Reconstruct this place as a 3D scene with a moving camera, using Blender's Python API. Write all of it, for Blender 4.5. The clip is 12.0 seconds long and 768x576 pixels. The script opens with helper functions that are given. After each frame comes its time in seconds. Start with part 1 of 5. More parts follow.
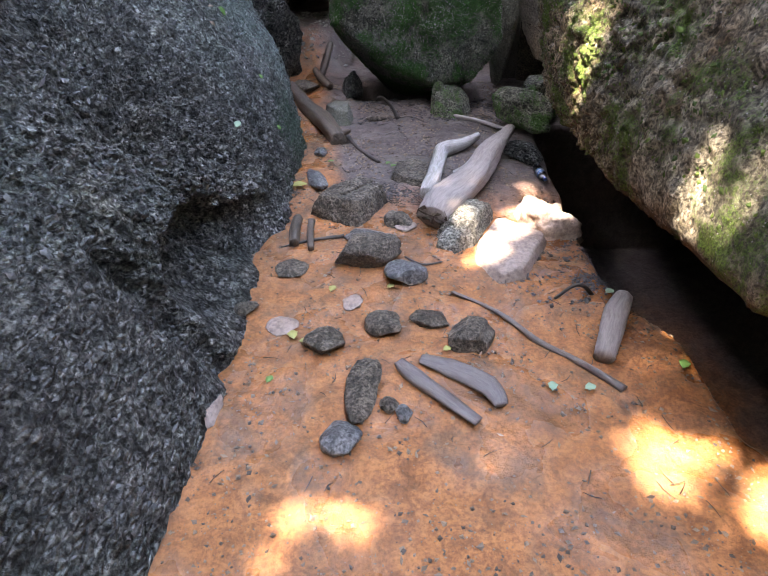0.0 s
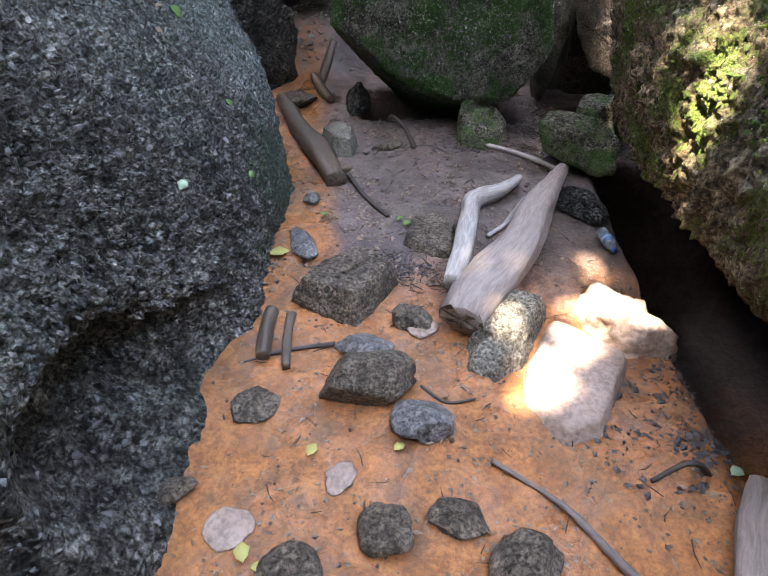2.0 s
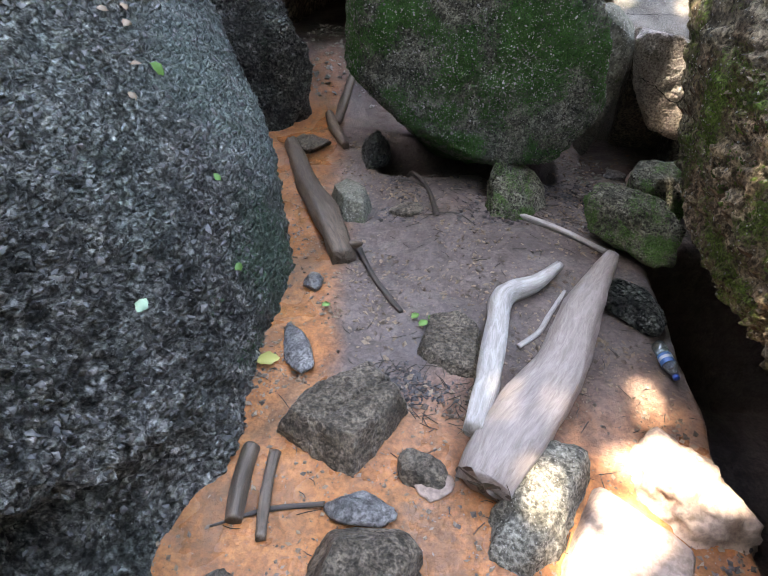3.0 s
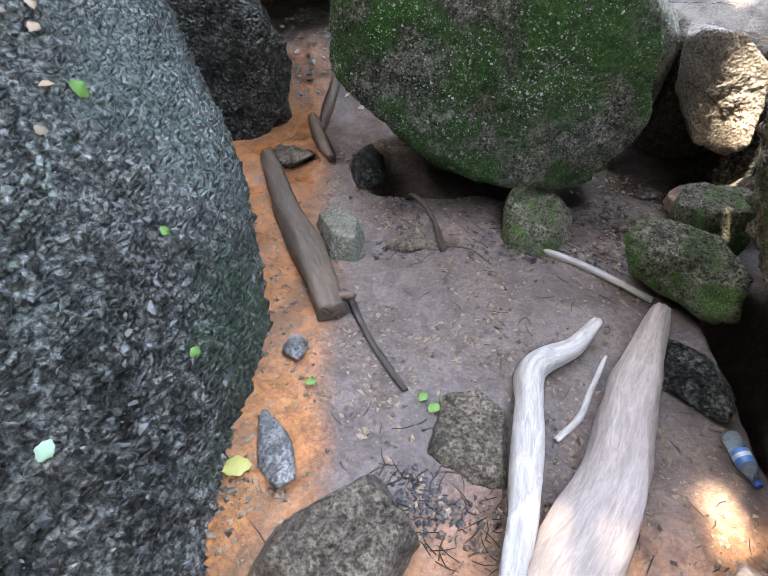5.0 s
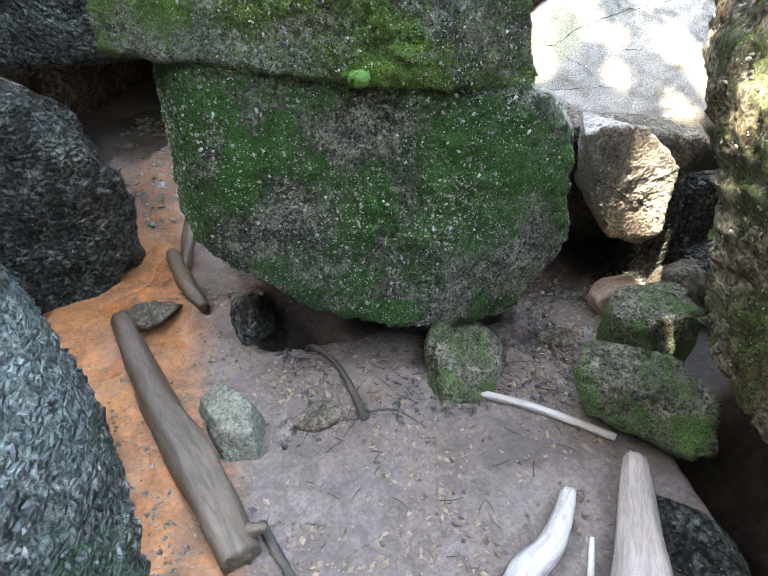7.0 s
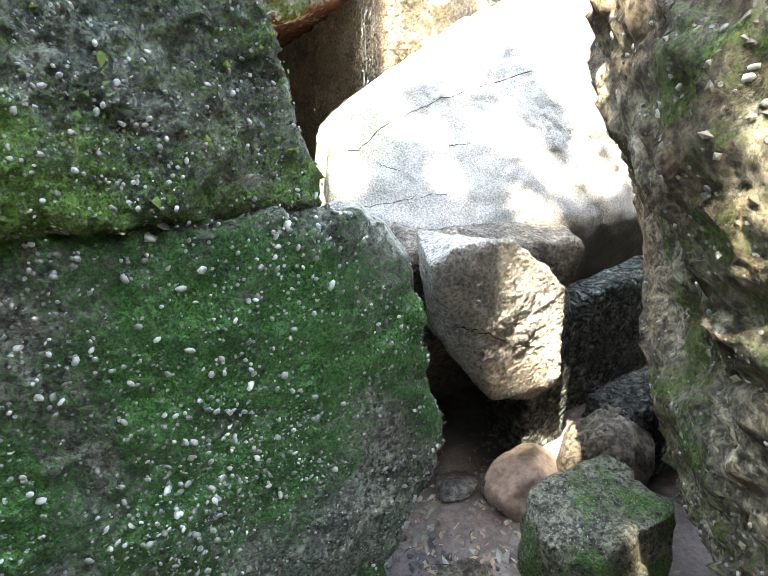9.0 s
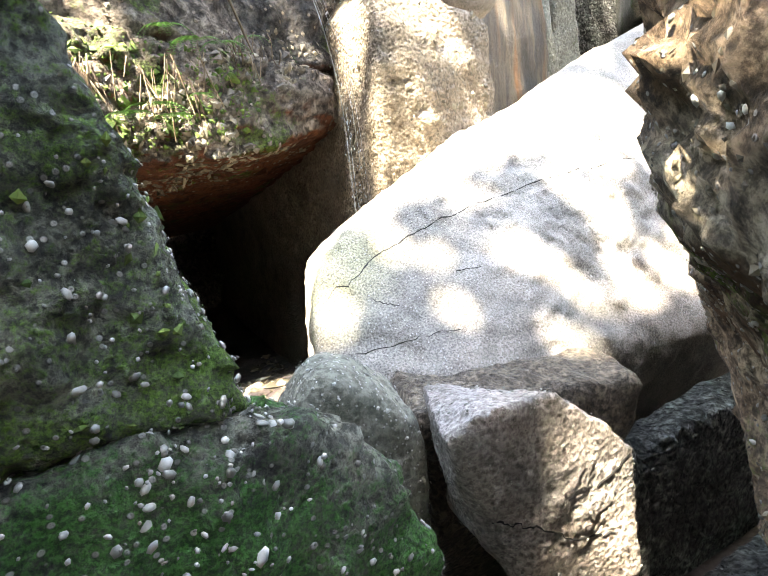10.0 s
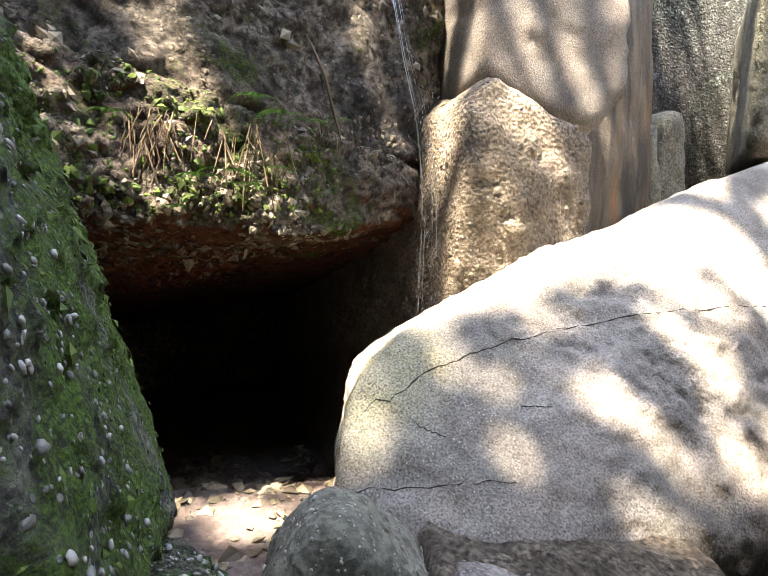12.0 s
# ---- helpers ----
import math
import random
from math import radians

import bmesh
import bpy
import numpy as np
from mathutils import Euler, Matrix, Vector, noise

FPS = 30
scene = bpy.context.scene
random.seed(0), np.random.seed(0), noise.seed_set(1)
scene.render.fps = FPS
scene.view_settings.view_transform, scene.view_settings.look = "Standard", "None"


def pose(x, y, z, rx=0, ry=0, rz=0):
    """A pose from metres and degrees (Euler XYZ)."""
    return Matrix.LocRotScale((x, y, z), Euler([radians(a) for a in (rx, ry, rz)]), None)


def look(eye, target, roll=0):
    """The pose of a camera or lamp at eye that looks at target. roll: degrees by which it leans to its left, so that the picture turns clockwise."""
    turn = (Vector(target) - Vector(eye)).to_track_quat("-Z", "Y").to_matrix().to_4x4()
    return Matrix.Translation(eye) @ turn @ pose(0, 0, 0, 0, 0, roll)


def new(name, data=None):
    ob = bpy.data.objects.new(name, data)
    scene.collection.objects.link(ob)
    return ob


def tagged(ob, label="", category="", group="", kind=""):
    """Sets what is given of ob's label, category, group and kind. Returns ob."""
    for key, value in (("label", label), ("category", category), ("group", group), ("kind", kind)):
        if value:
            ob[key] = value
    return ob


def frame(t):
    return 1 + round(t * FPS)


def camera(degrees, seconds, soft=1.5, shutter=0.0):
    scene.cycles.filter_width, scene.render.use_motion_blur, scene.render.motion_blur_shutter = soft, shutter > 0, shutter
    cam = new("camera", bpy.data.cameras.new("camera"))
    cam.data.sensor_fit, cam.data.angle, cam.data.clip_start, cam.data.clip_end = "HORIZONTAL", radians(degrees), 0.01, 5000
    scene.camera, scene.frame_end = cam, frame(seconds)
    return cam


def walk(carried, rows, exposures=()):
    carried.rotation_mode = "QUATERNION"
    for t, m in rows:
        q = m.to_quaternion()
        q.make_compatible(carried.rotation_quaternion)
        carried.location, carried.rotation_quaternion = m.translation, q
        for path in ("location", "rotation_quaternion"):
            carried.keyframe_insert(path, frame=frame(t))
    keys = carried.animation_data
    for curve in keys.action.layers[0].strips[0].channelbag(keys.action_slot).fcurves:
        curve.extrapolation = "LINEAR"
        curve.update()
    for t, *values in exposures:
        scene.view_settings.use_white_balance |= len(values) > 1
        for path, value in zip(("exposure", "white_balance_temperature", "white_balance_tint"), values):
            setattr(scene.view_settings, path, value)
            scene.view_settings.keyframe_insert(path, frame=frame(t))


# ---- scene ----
cam = camera(69.0, 12.0, soft=0.5)
PATH = [
    (0, (0.159, -0.38, 1.926), (0.11, 1.202, 0.703), -0.7),
    (0.5, (0.214, -0.198, 1.892), (0.162, 1.362, 0.642), -1.3),
    (1, (0.254, 0.126, 1.84), (0.216, 1.665, 0.564), -1.1),
    (1.5, (0.165, 0.575, 1.853), (0.121, 2.098, 0.557), -0.4),
    (2, (0.136, 0.867, 1.804), (0.05, 2.404, 0.527), -0.4),
    (2.5, (0.22, 1.388, 1.927), (0.079, 2.9, 0.626), -0.5),
    (3, (0.133, 1.603, 1.906), (-0.025, 3.124, 0.616), 0.3),
    (5, (0.021, 2.27, 1.824), (-0.089, 3.739, 0.472), 0.7),
    (5.5, (-0.094, 2.443, 1.866), (-0.036, 4.007, 0.62), 2.9),
    (6, (0.004, 2.768, 1.906), (0.185, 4.369, 0.721), 2.5),
    (6.5, (-0.038, 2.928, 1.931), (0.15, 4.484, 0.689), -0.1),
    (8.5, (0.274, 3.588, 1.598), (1.006, 5.139, 0.569), 0.3),
    (9, (0.463, 3.915, 1.541), (1.289, 5.515, 0.671), -2.4),
    (9.5, (0.605, 4.086, 1.489), (1.476, 5.758, 0.819), -4.4),
    (10, (0.703, 4.241, 1.491), (1.567, 5.983, 1.019), -7.3),
    (10.5, (0.756, 4.345, 1.474), (1.547, 6.142, 1.095), -10.1),
    (11, (0.846, 4.428, 1.485), (1.444, 6.29, 1.065), -9.8),
    (11.5, (0.875, 4.463, 1.482), (1.368, 6.355, 1.061), -6.2),
    (12, (0.834, 4.455, 1.491), (1.522, 6.328, 1.362), 1.7),
]
walk(cam, [(t, look(eye, target, roll)) for t, eye, target, roll in PATH],
     [(0, 4.75, 7900, 17), (2, 4.75, 8300, 16), (3, 5.0, 8300, 12), (5, 5.4, 8500, 11), (6.5, 5.6, 8200, 6), (8.5, 6.33, 8000, 1), (9.5, 5.9, 8000, 4), (10.5, 5.2, 8000, 11), (11, 4.7, 8100, 13), (12, 4.4, 8200, 13)])

# ---- world, sun, exposure ----
SUN_FROM = Vector((-0.3, -0.2, 0.93)).normalized()
world = bpy.data.worlds.new("sky")
scene.world = world
world.use_nodes = True
wn, wl = world.node_tree.nodes, world.node_tree.links
sky = wn.new("ShaderNodeTexSky")
sky.sky_type, sky.sun_disc = "NISHITA", False
sky.sun_elevation = math.asin(SUN_FROM.z)
sky.sun_rotation = math.atan2(SUN_FROM.x, SUN_FROM.y)
wl.new(sky.outputs["Color"], wn["Background"].inputs["Color"])
wn["Background"].inputs["Strength"].default_value = 0.15
sun = new("sun", bpy.data.lights.new("sun", "SUN"))
sun.data.energy, sun.data.angle, sun.data.color = 2.9, radians(0.53), (1.0, 0.97, 0.92)
sun.matrix_world = look(SUN_FROM * 20, (0, 0, 0))


# ---- materials ----
ALBEDO_SCALE = 0.62  # scales every base colour down, so less bounced light fills the hollows


class Nodes:
    """A small helper that strings shader nodes together."""

    def __init__(self, name):
        self.mat = bpy.data.materials.new(name)
        self.mat.use_nodes = True
        self.n, self.l = self.mat.node_tree.nodes, self.mat.node_tree.links
        self.bsdf = self.n["Principled BSDF"]
        self.co = self.n.new("ShaderNodeTexCoord").outputs["Object"]

    def put(self, socket, value):
        if isinstance(value, (int, float)):
            socket.default_value = value
        elif isinstance(value, tuple):
            socket.default_value = (*value, 1.0)[: len(socket.default_value)]
        else:
            self.l.new(value, socket)

    def noise(self, scale, detail=6.0, rough=0.6, warp=0.0, co=None):
        t = self.n.new("ShaderNodeTexNoise")
        self.put(t.inputs["Vector"], co or self.co)
        t.inputs["Scale"].default_value, t.inputs["Detail"].default_value = scale, detail
        t.inputs["Roughness"].default_value, t.inputs["Distortion"].default_value = rough, warp
        return t.outputs["Fac"]

    def cells(self, scale, feature="F1", co=None, out="Distance"):
        t = self.n.new("ShaderNodeTexVoronoi")
        t.feature = feature
        self.put(t.inputs["Vector"], co or self.co)
        t.inputs["Scale"].default_value = scale
        return t.outputs[out]

    def math(self, op, a, b=0.0, c=0.0):
        t = self.n.new("ShaderNodeMath")
        t.operation = op
        for s, v in zip(t.inputs, (a, b, c)):
            self.put(s, v)
        return t.outputs[0]

    def step(self, x, lo, hi):
        t = self.n.new("ShaderNodeMapRange")
        t.interpolation_type = "SMOOTHSTEP"
        for k, v in (("Value", x), ("From Min", lo), ("From Max", hi)):
            self.put(t.inputs[k], v)
        return t.outputs[0]

    def mix(self, f, a, b, mode="MIX"):
        t = self.n.new("ShaderNodeMix")
        t.data_type, t.blend_type = "RGBA", mode
        for k, v in ((0, f), (6, a), (7, b)):
            self.put(t.inputs[k], v)
        return t.outputs[2]

    def stretch(self, x, y, z):
        t = self.n.new("ShaderNodeMapping")
        self.put(t.inputs["Vector"], self.co)
        t.inputs["Scale"].default_value = (x, y, z)
        return t.outputs[0]

    def xyz(self, co=None):
        t = self.n.new("ShaderNodeSeparateXYZ")
        self.put(t.inputs[0], co or self.co)
        return t.outputs

    def warped(self, reach, co=None):
        """The place, pushed about by noise so that cells lose their straight edges."""
        t = self.n.new("ShaderNodeTexNoise")
        self.put(t.inputs["Vector"], co or self.co)
        t.inputs["Scale"].default_value, t.inputs["Detail"].default_value = 0.35 / reach, 3.0
        v = self.n.new("ShaderNodeVectorMath")
        v.operation = "MULTIPLY_ADD"
        self.l.new(t.outputs["Color"], v.inputs[0])
        v.inputs[1].default_value = (reach, reach, reach)
        self.put(v.inputs[2], co or self.co)
        return v.outputs[0]

    def patch(self, centre, radius):
        """One where the world place lies near a spot, with a ragged edge."""
        v = self.n.new("ShaderNodeVectorMath")
        v.operation = "DISTANCE"
        self.l.new(self.n.new("ShaderNodeNewGeometry").outputs["Position"], v.inputs[0])
        v.inputs[1].default_value = centre
        d = self.math("ADD", v.outputs["Value"], self.math("MULTIPLY", self.math("SUBTRACT", self.noise(5, 6, 0.7), 0.5), radius))
        return self.math("SUBTRACT", 1.0, self.step(d, radius * 0.35, radius))

    def up(self):
        return self.xyz(self.n.new("ShaderNodeNewGeometry").outputs["Normal"])[2]

    def island(self):
        return self.n.new("ShaderNodeNewGeometry").outputs["Random Per Island"]

    def done(self, colour, rough, height=None, bump=0.5, depth=0.01, metal=0.0, gloss=0.5):
        self.put(self.bsdf.inputs["Base Color"], self.mix(1.0, colour, (ALBEDO_SCALE, ALBEDO_SCALE, ALBEDO_SCALE), "MULTIPLY"))
        self.put(self.bsdf.inputs["Roughness"], rough)
        self.put(self.bsdf.inputs["Metallic"], metal)
        self.put(self.bsdf.inputs["Specular IOR Level"], gloss)
        if height is not None:
            b = self.n.new("ShaderNodeBump")
            b.inputs["Strength"].default_value, b.inputs["Distance"].default_value = bump, depth
            self.put(b.inputs["Height"], height)
            self.l.new(b.outputs[0], self.bsdf.inputs["Normal"])
        return self.mat


def rock_mat(name, dark, light, moss=0.0, moss_col=(0.05, 0.11, 0.02), speck=0.0, speck_col=(0.55, 0.53, 0.48), speck_scale=55,
             tint=None, tint_amount=0.0, under=None, flakes=0, flake_depth=0.6, patches=(), gloss=0.2, rough=0.85, bump=0.7, depth=0.012, grain=40, contrast=0.8):
    k = Nodes(name)
    big, mid, fine = k.noise(1.7, 5, 0.6, 0.4), k.noise(9, 8, 0.65, 0.3), k.noise(grain, 8, 0.7)
    pits = k.cells(grain * 0.8)
    c = k.mix(k.step(k.math("ADD", k.math("MULTIPLY", big, 0.5), k.math("MULTIPLY", mid, 0.5)), 0.3, 0.7), dark, light)
    if tint:
        c = k.mix(k.math("MULTIPLY", k.step(k.noise(1.1, 4, 0.6, 0.8), 0.42, 0.66), tint_amount), c, tint)
    # lows of grain and pits painted darker, standing in for shade in the relief
    c = k.mix(contrast, c, k.mix(k.step(fine, 0.38, 0.6), (0.22, 0.22, 0.22), (1.45, 1.45, 1.45)), "MULTIPLY")
    c = k.mix(contrast * 0.7, c, k.mix(k.step(pits, 0.12, 0.45), (0.3, 0.3, 0.3), (1.4, 1.4, 1.4)), "MULTIPLY")
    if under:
        # faces turned down: rusty stain, with underside glow and shade painted into it
        underside_hue = k.mix(mid, tuple(v * 0.55 for v in under), tuple(v * 1.3 for v in under))
        c = k.mix(k.step(k.up(), -0.25, -0.6), c, underside_hue)
    height = k.math("ADD", k.math("MULTIPLY", mid, 0.9), k.math("ADD", k.math("MULTIPLY", fine, 0.5), k.math("MULTIPLY", pits, 0.5)))
    if contrast > 0.6:
        rugged = k.noise(grain * 0.42, 9, 0.75, 0.6)
        # coarser relief gets the same painted shade in its lows
        c = k.mix(contrast, c, k.mix(k.step(rugged, 0.4, 0.6), (0.35, 0.35, 0.35), (1.45, 1.45, 1.45)), "MULTIPLY")
        height = k.math("ADD", height, k.math("MULTIPLY", rugged, 1.2))
    if flakes:
        spot = k.warped(1.3 / flakes, k.stretch(1.0, 0.75, 1.25))
        gap, tone = k.step(k.cells(flakes, "DISTANCE_TO_EDGE", spot), 0.0, 0.3), k.xyz(k.cells(flakes, co=spot, out="Color"))[0]
        # edges between flakes darkened as if shaded
        c = k.mix(contrast, c, k.mix(gap, (0.62, 0.62, 0.62), (1.15, 1.15, 1.15)), "MULTIPLY")
        c = k.mix(contrast, c, k.mix(tone, (0.65, 0.65, 0.65), (1.4, 1.4, 1.4)), "MULTIPLY")
        height = k.math("ADD", height, k.math("MULTIPLY", k.math("ADD", gap, tone), flake_depth))
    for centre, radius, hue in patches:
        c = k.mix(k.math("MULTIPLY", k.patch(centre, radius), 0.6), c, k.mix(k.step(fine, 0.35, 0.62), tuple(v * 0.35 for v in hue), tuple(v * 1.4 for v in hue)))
    if moss:
        m = k.math("ADD", k.noise(2.6, 6, 0.65, 0.6), k.math("MULTIPLY", k.math("SUBTRACT", fine, 0.5), 0.5))
        m = k.step(m, 0.72 - 0.45 * moss, 0.86 - 0.45 * moss)
        green = k.mix(k.noise(14, 5), tuple(v * 0.5 for v in moss_col), tuple(v * 1.5 for v in moss_col))
        green = k.mix(0.9, green, k.mix(k.step(k.noise(grain * 2.2, 5, 0.7), 0.38, 0.62), (0.35, 0.35, 0.35), (1.7, 1.7, 1.6)), "MULTIPLY")
        c = k.mix(k.math("MULTIPLY", m, 0.88), c, green)
        height = k.math("ADD", height, k.math("MULTIPLY", m, k.math("MULTIPLY", k.noise(120, 4), 0.7)))
    if speck:
        d, r = k.cells(speck_scale), k.xyz(k.cells(speck_scale, out="Color"))[0]
        peb = k.math("MULTIPLY", k.math("SUBTRACT", 1.0, k.step(d, 0.2, 0.34)), k.math("GREATER_THAN", r, 1.0 - speck))
        c = k.mix(peb, c, k.mix(r, speck_col, tuple(v * 0.75 for v in speck_col)))
        height = k.math("ADD", height, k.math("MULTIPLY", peb, 0.5))
    if contrast > 0.85:
        rough = k.math("SUBTRACT", rough + 0.2, k.math("MULTIPLY", k.step(fine, 0.45, 0.65), 0.4))
    return k.done(c, rough, height, bump, depth, gloss=gloss)


LEFT_ROCK = rock_mat("dark pitted rock", (0.024, 0.025, 0.024), (0.42, 0.42, 0.385), flakes=32, flake_depth=0.5, moss=0.1, moss_col=(0.03, 0.075, 0.04), speck=0.05, speck_scale=75, speck_col=(0.42, 0.43, 0.4), tint=(0.22, 0.28, 0.25), tint_amount=0.4,
    patches=(((-0.95, 4.4, 0.8), 0.75, (0.3, 0.4, 0.36)), ((-0.62, 3.75, 0.25), 0.45, (0.05, 0.13, 0.075))), rough=0.45, bump=1.0, depth=0.06, grain=40, contrast=0.95)
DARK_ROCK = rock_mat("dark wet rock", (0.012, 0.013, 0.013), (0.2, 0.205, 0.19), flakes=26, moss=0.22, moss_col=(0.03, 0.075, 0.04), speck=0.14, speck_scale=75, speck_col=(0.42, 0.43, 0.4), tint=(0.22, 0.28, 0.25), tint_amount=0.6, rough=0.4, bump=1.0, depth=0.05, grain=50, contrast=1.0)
MOSS_ROCK = rock_mat("mossy conglomerate", (0.035, 0.035, 0.024), (0.48, 0.47, 0.37), moss=0.7, moss_col=(0.05, 0.18, 0.03), tint=(0.16, 0.2, 0.17), tint_amount=0.45, speck=0.32, speck_scale=90, speck_col=(0.62, 0.62, 0.54), depth=0.03, bump=1.0, grain=90)
MOSS_BLOCK = rock_mat("moss covered block", (0.04, 0.042, 0.026), (0.5, 0.5, 0.39), moss=0.76, moss_col=(0.115, 0.23, 0.026), tint=(0.2, 0.26, 0.24), tint_amount=0.4, speck=0.32, speck_scale=110, speck_col=(0.66, 0.66, 0.58), depth=0.02, bump=1.0, grain=115)
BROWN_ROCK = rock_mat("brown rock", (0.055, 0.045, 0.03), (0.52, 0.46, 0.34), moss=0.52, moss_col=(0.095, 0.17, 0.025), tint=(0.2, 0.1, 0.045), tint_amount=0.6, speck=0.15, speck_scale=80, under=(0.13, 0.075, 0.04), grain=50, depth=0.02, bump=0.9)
PALE_ROCK = rock_mat("pale granite", (0.17, 0.158, 0.14), (0.43, 0.405, 0.365), patches=(((1.28, 5.85, 1.18), 0.3, (0.46, 0.44, 0.26)),), speck=0.2, speck_col=(0.6, 0.58, 0.54), speck_scale=110, tint=(0.36, 0.29, 0.24), tint_amount=0.4, grain=170, bump=0.4, depth=0.01, contrast=0.5)
WEDGE_ROCK = rock_mat("pale weathered granite", (0.24, 0.215, 0.2), (0.58, 0.53, 0.49), speck=0.3, speck_col=(0.7, 0.67, 0.6), speck_scale=120, tint=(0.6, 0.46, 0.36), tint_amount=0.5, grain=80, bump=0.9, depth=0.02, contrast=0.5)
GREY_ROCK = rock_mat("grey green rock", (0.10, 0.105, 0.08), (0.28, 0.27, 0.22), moss=0.3, moss_col=(0.08, 0.12, 0.04), speck=0.25, speck_scale=100, grain=60, depth=0.015, contrast=0.5)
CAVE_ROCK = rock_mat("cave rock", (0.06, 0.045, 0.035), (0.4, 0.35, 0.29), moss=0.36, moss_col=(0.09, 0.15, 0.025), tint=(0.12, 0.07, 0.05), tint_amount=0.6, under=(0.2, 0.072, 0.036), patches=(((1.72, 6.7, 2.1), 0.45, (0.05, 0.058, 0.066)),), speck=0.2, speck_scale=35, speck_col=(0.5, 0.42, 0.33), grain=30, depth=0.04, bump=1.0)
TAN_ROCK = rock_mat("tan rock", (0.15, 0.12, 0.085), (0.46, 0.39, 0.31), contrast=0.5, moss=0.1, moss_col=(0.16, 0.17, 0.03), tint=(0.27, 0.21, 0.16), tint_amount=0.4, speck=0.15, speck_scale=60, speck_col=(0.62, 0.57, 0.48), grain=70, depth=0.02, bump=1.0)
STONE = rock_mat("stone", (0.075, 0.062, 0.048), (0.27, 0.225, 0.175), rough=0.42, bump=1.0, depth=0.014, grain=65, contrast=0.75)
GREEN_STONE = rock_mat("mossy stone", (0.09, 0.09, 0.065), (0.36, 0.34, 0.27), moss=0.6, moss_col=(0.085, 0.19, 0.04), speck=0.25, speck_scale=130, depth=0.016, bump=1.0, grain=75, contrast=0.85)
SPECKLED = rock_mat("pale speckled stone", (0.16, 0.15, 0.12), (0.42, 0.4, 0.34), moss=0.3, moss_col=(0.13, 0.15, 0.05), speck=0.3, speck_scale=90, speck_col=(0.6, 0.58, 0.52), grain=60, bump=1.0, depth=0.015, contrast=0.7)
SLAB = rock_mat("pink slab", (0.34, 0.24, 0.19), (0.52, 0.41, 0.35), rough=0.6, bump=0.8, depth=0.01, grain=40, contrast=0.3)
BLUE_STONE = rock_mat("grey slate", (0.09, 0.09, 0.092), (0.28, 0.275, 0.265), rough=0.28, bump=0.7, depth=0.01, grain=60, contrast=0.65)


def ground_mat():
    k = Nodes("wet orange clay")
    x, y, z = k.xyz()
    n = k.noise(1.6, 6, 0.6, 0.5)
    wob = k.math("MULTIPLY", k.math("SUBTRACT", n, 0.5), 1.1)
    bank = k.step(k.math("ADD", y, wob), 6.6, 6.1)
    near = k.math("MULTIPLY", k.math("SUBTRACT", 3.15, y), 0.9)
    strip = k.math("MULTIPLY", k.math("SUBTRACT", k.math("ADD", -0.22, k.math("MULTIPLY", k.math("SUBTRACT", y, 3.2), -0.16)), x), 3.5)
    o = k.math("MULTIPLY", bank, k.step(k.math("ADD", k.math("MAXIMUM", near, strip), wob), -0.25, 0.45))
    out = k.math("MAXIMUM", k.math("ABSOLUTE", k.math("SUBTRACT", x, 0.3)), k.math("SUBTRACT", 0.6, y))
    o = k.math("MULTIPLY", o, k.math("SUBTRACT", 1.0, k.step(k.math("ADD", out, wob), 1.7, 2.6)))
    fine, mid = k.noise(55, 8, 0.7), k.noise(7, 7, 0.65, 0.4)
    clay = k.mix(mid, (0.38, 0.13, 0.036), (0.62, 0.26, 0.092))
    silt = k.step(k.noise(3.2, 5, 0.6, 0.8), 0.5, 0.68)
    clay = k.mix(k.math("MULTIPLY", silt, 0.55), clay, (0.17, 0.115, 0.07))
    mud = k.mix(mid, (0.1, 0.075, 0.067), (0.25, 0.197, 0.178))
    c = k.mix(o, mud, clay)
    c = k.mix(0.45, c, k.mix(k.step(fine, 0.36, 0.62), (0.35, 0.35, 0.37), (1.4, 1.4, 1.38)), "MULTIPLY")
    c = k.mix(0.6, c, k.mix(k.step(k.noise(9, 7, 0.7, 1.2), 0.36, 0.6), (0.45, 0.42, 0.4), (1.2, 1.2, 1.2)), "MULTIPLY")
    c = k.mix(k.math("MULTIPLY", k.step(k.noise(2.4, 5, 0.6, 1.0), 0.5, 0.66), 0.5), c, k.mix(o, (0.075, 0.058, 0.055), (0.2, 0.1, 0.05)))
    wet = k.math("MULTIPLY", k.step(k.noise(2.3, 4, 0.5, 0.5), 0.4, 0.58), k.math("ADD", 0.55, k.math("MULTIPLY", o, 0.45)))
    rough = k.math("SUBTRACT", 0.75, k.math("MULTIPLY", wet, 0.55))
    h = k.math("ADD", k.math("MULTIPLY", mid, 0.8), k.math("MULTIPLY", fine, 0.45))
    return k.done(c, rough, h, 0.9, 0.014)


def wood_mat(name, dark, light, rough=0.75):
    k = Nodes(name)
    at = k.n.new("ShaderNodeAttribute")
    at.attribute_name = "grain"
    g = k.noise(6, 8, 0.7, 0.8, at.outputs["Vector"])
    f = k.noise(26, 6, 0.7, 0.2, at.outputs["Vector"])
    c = k.mix(k.step(g, 0.3, 0.7), dark, light)
    c = k.mix(0.6, c, k.mix(f, (0.5, 0.5, 0.5), (1.2, 1.2, 1.2)), "MULTIPLY")
    return k.done(c, rough, k.math("ADD", g, f), 0.6, 0.005)


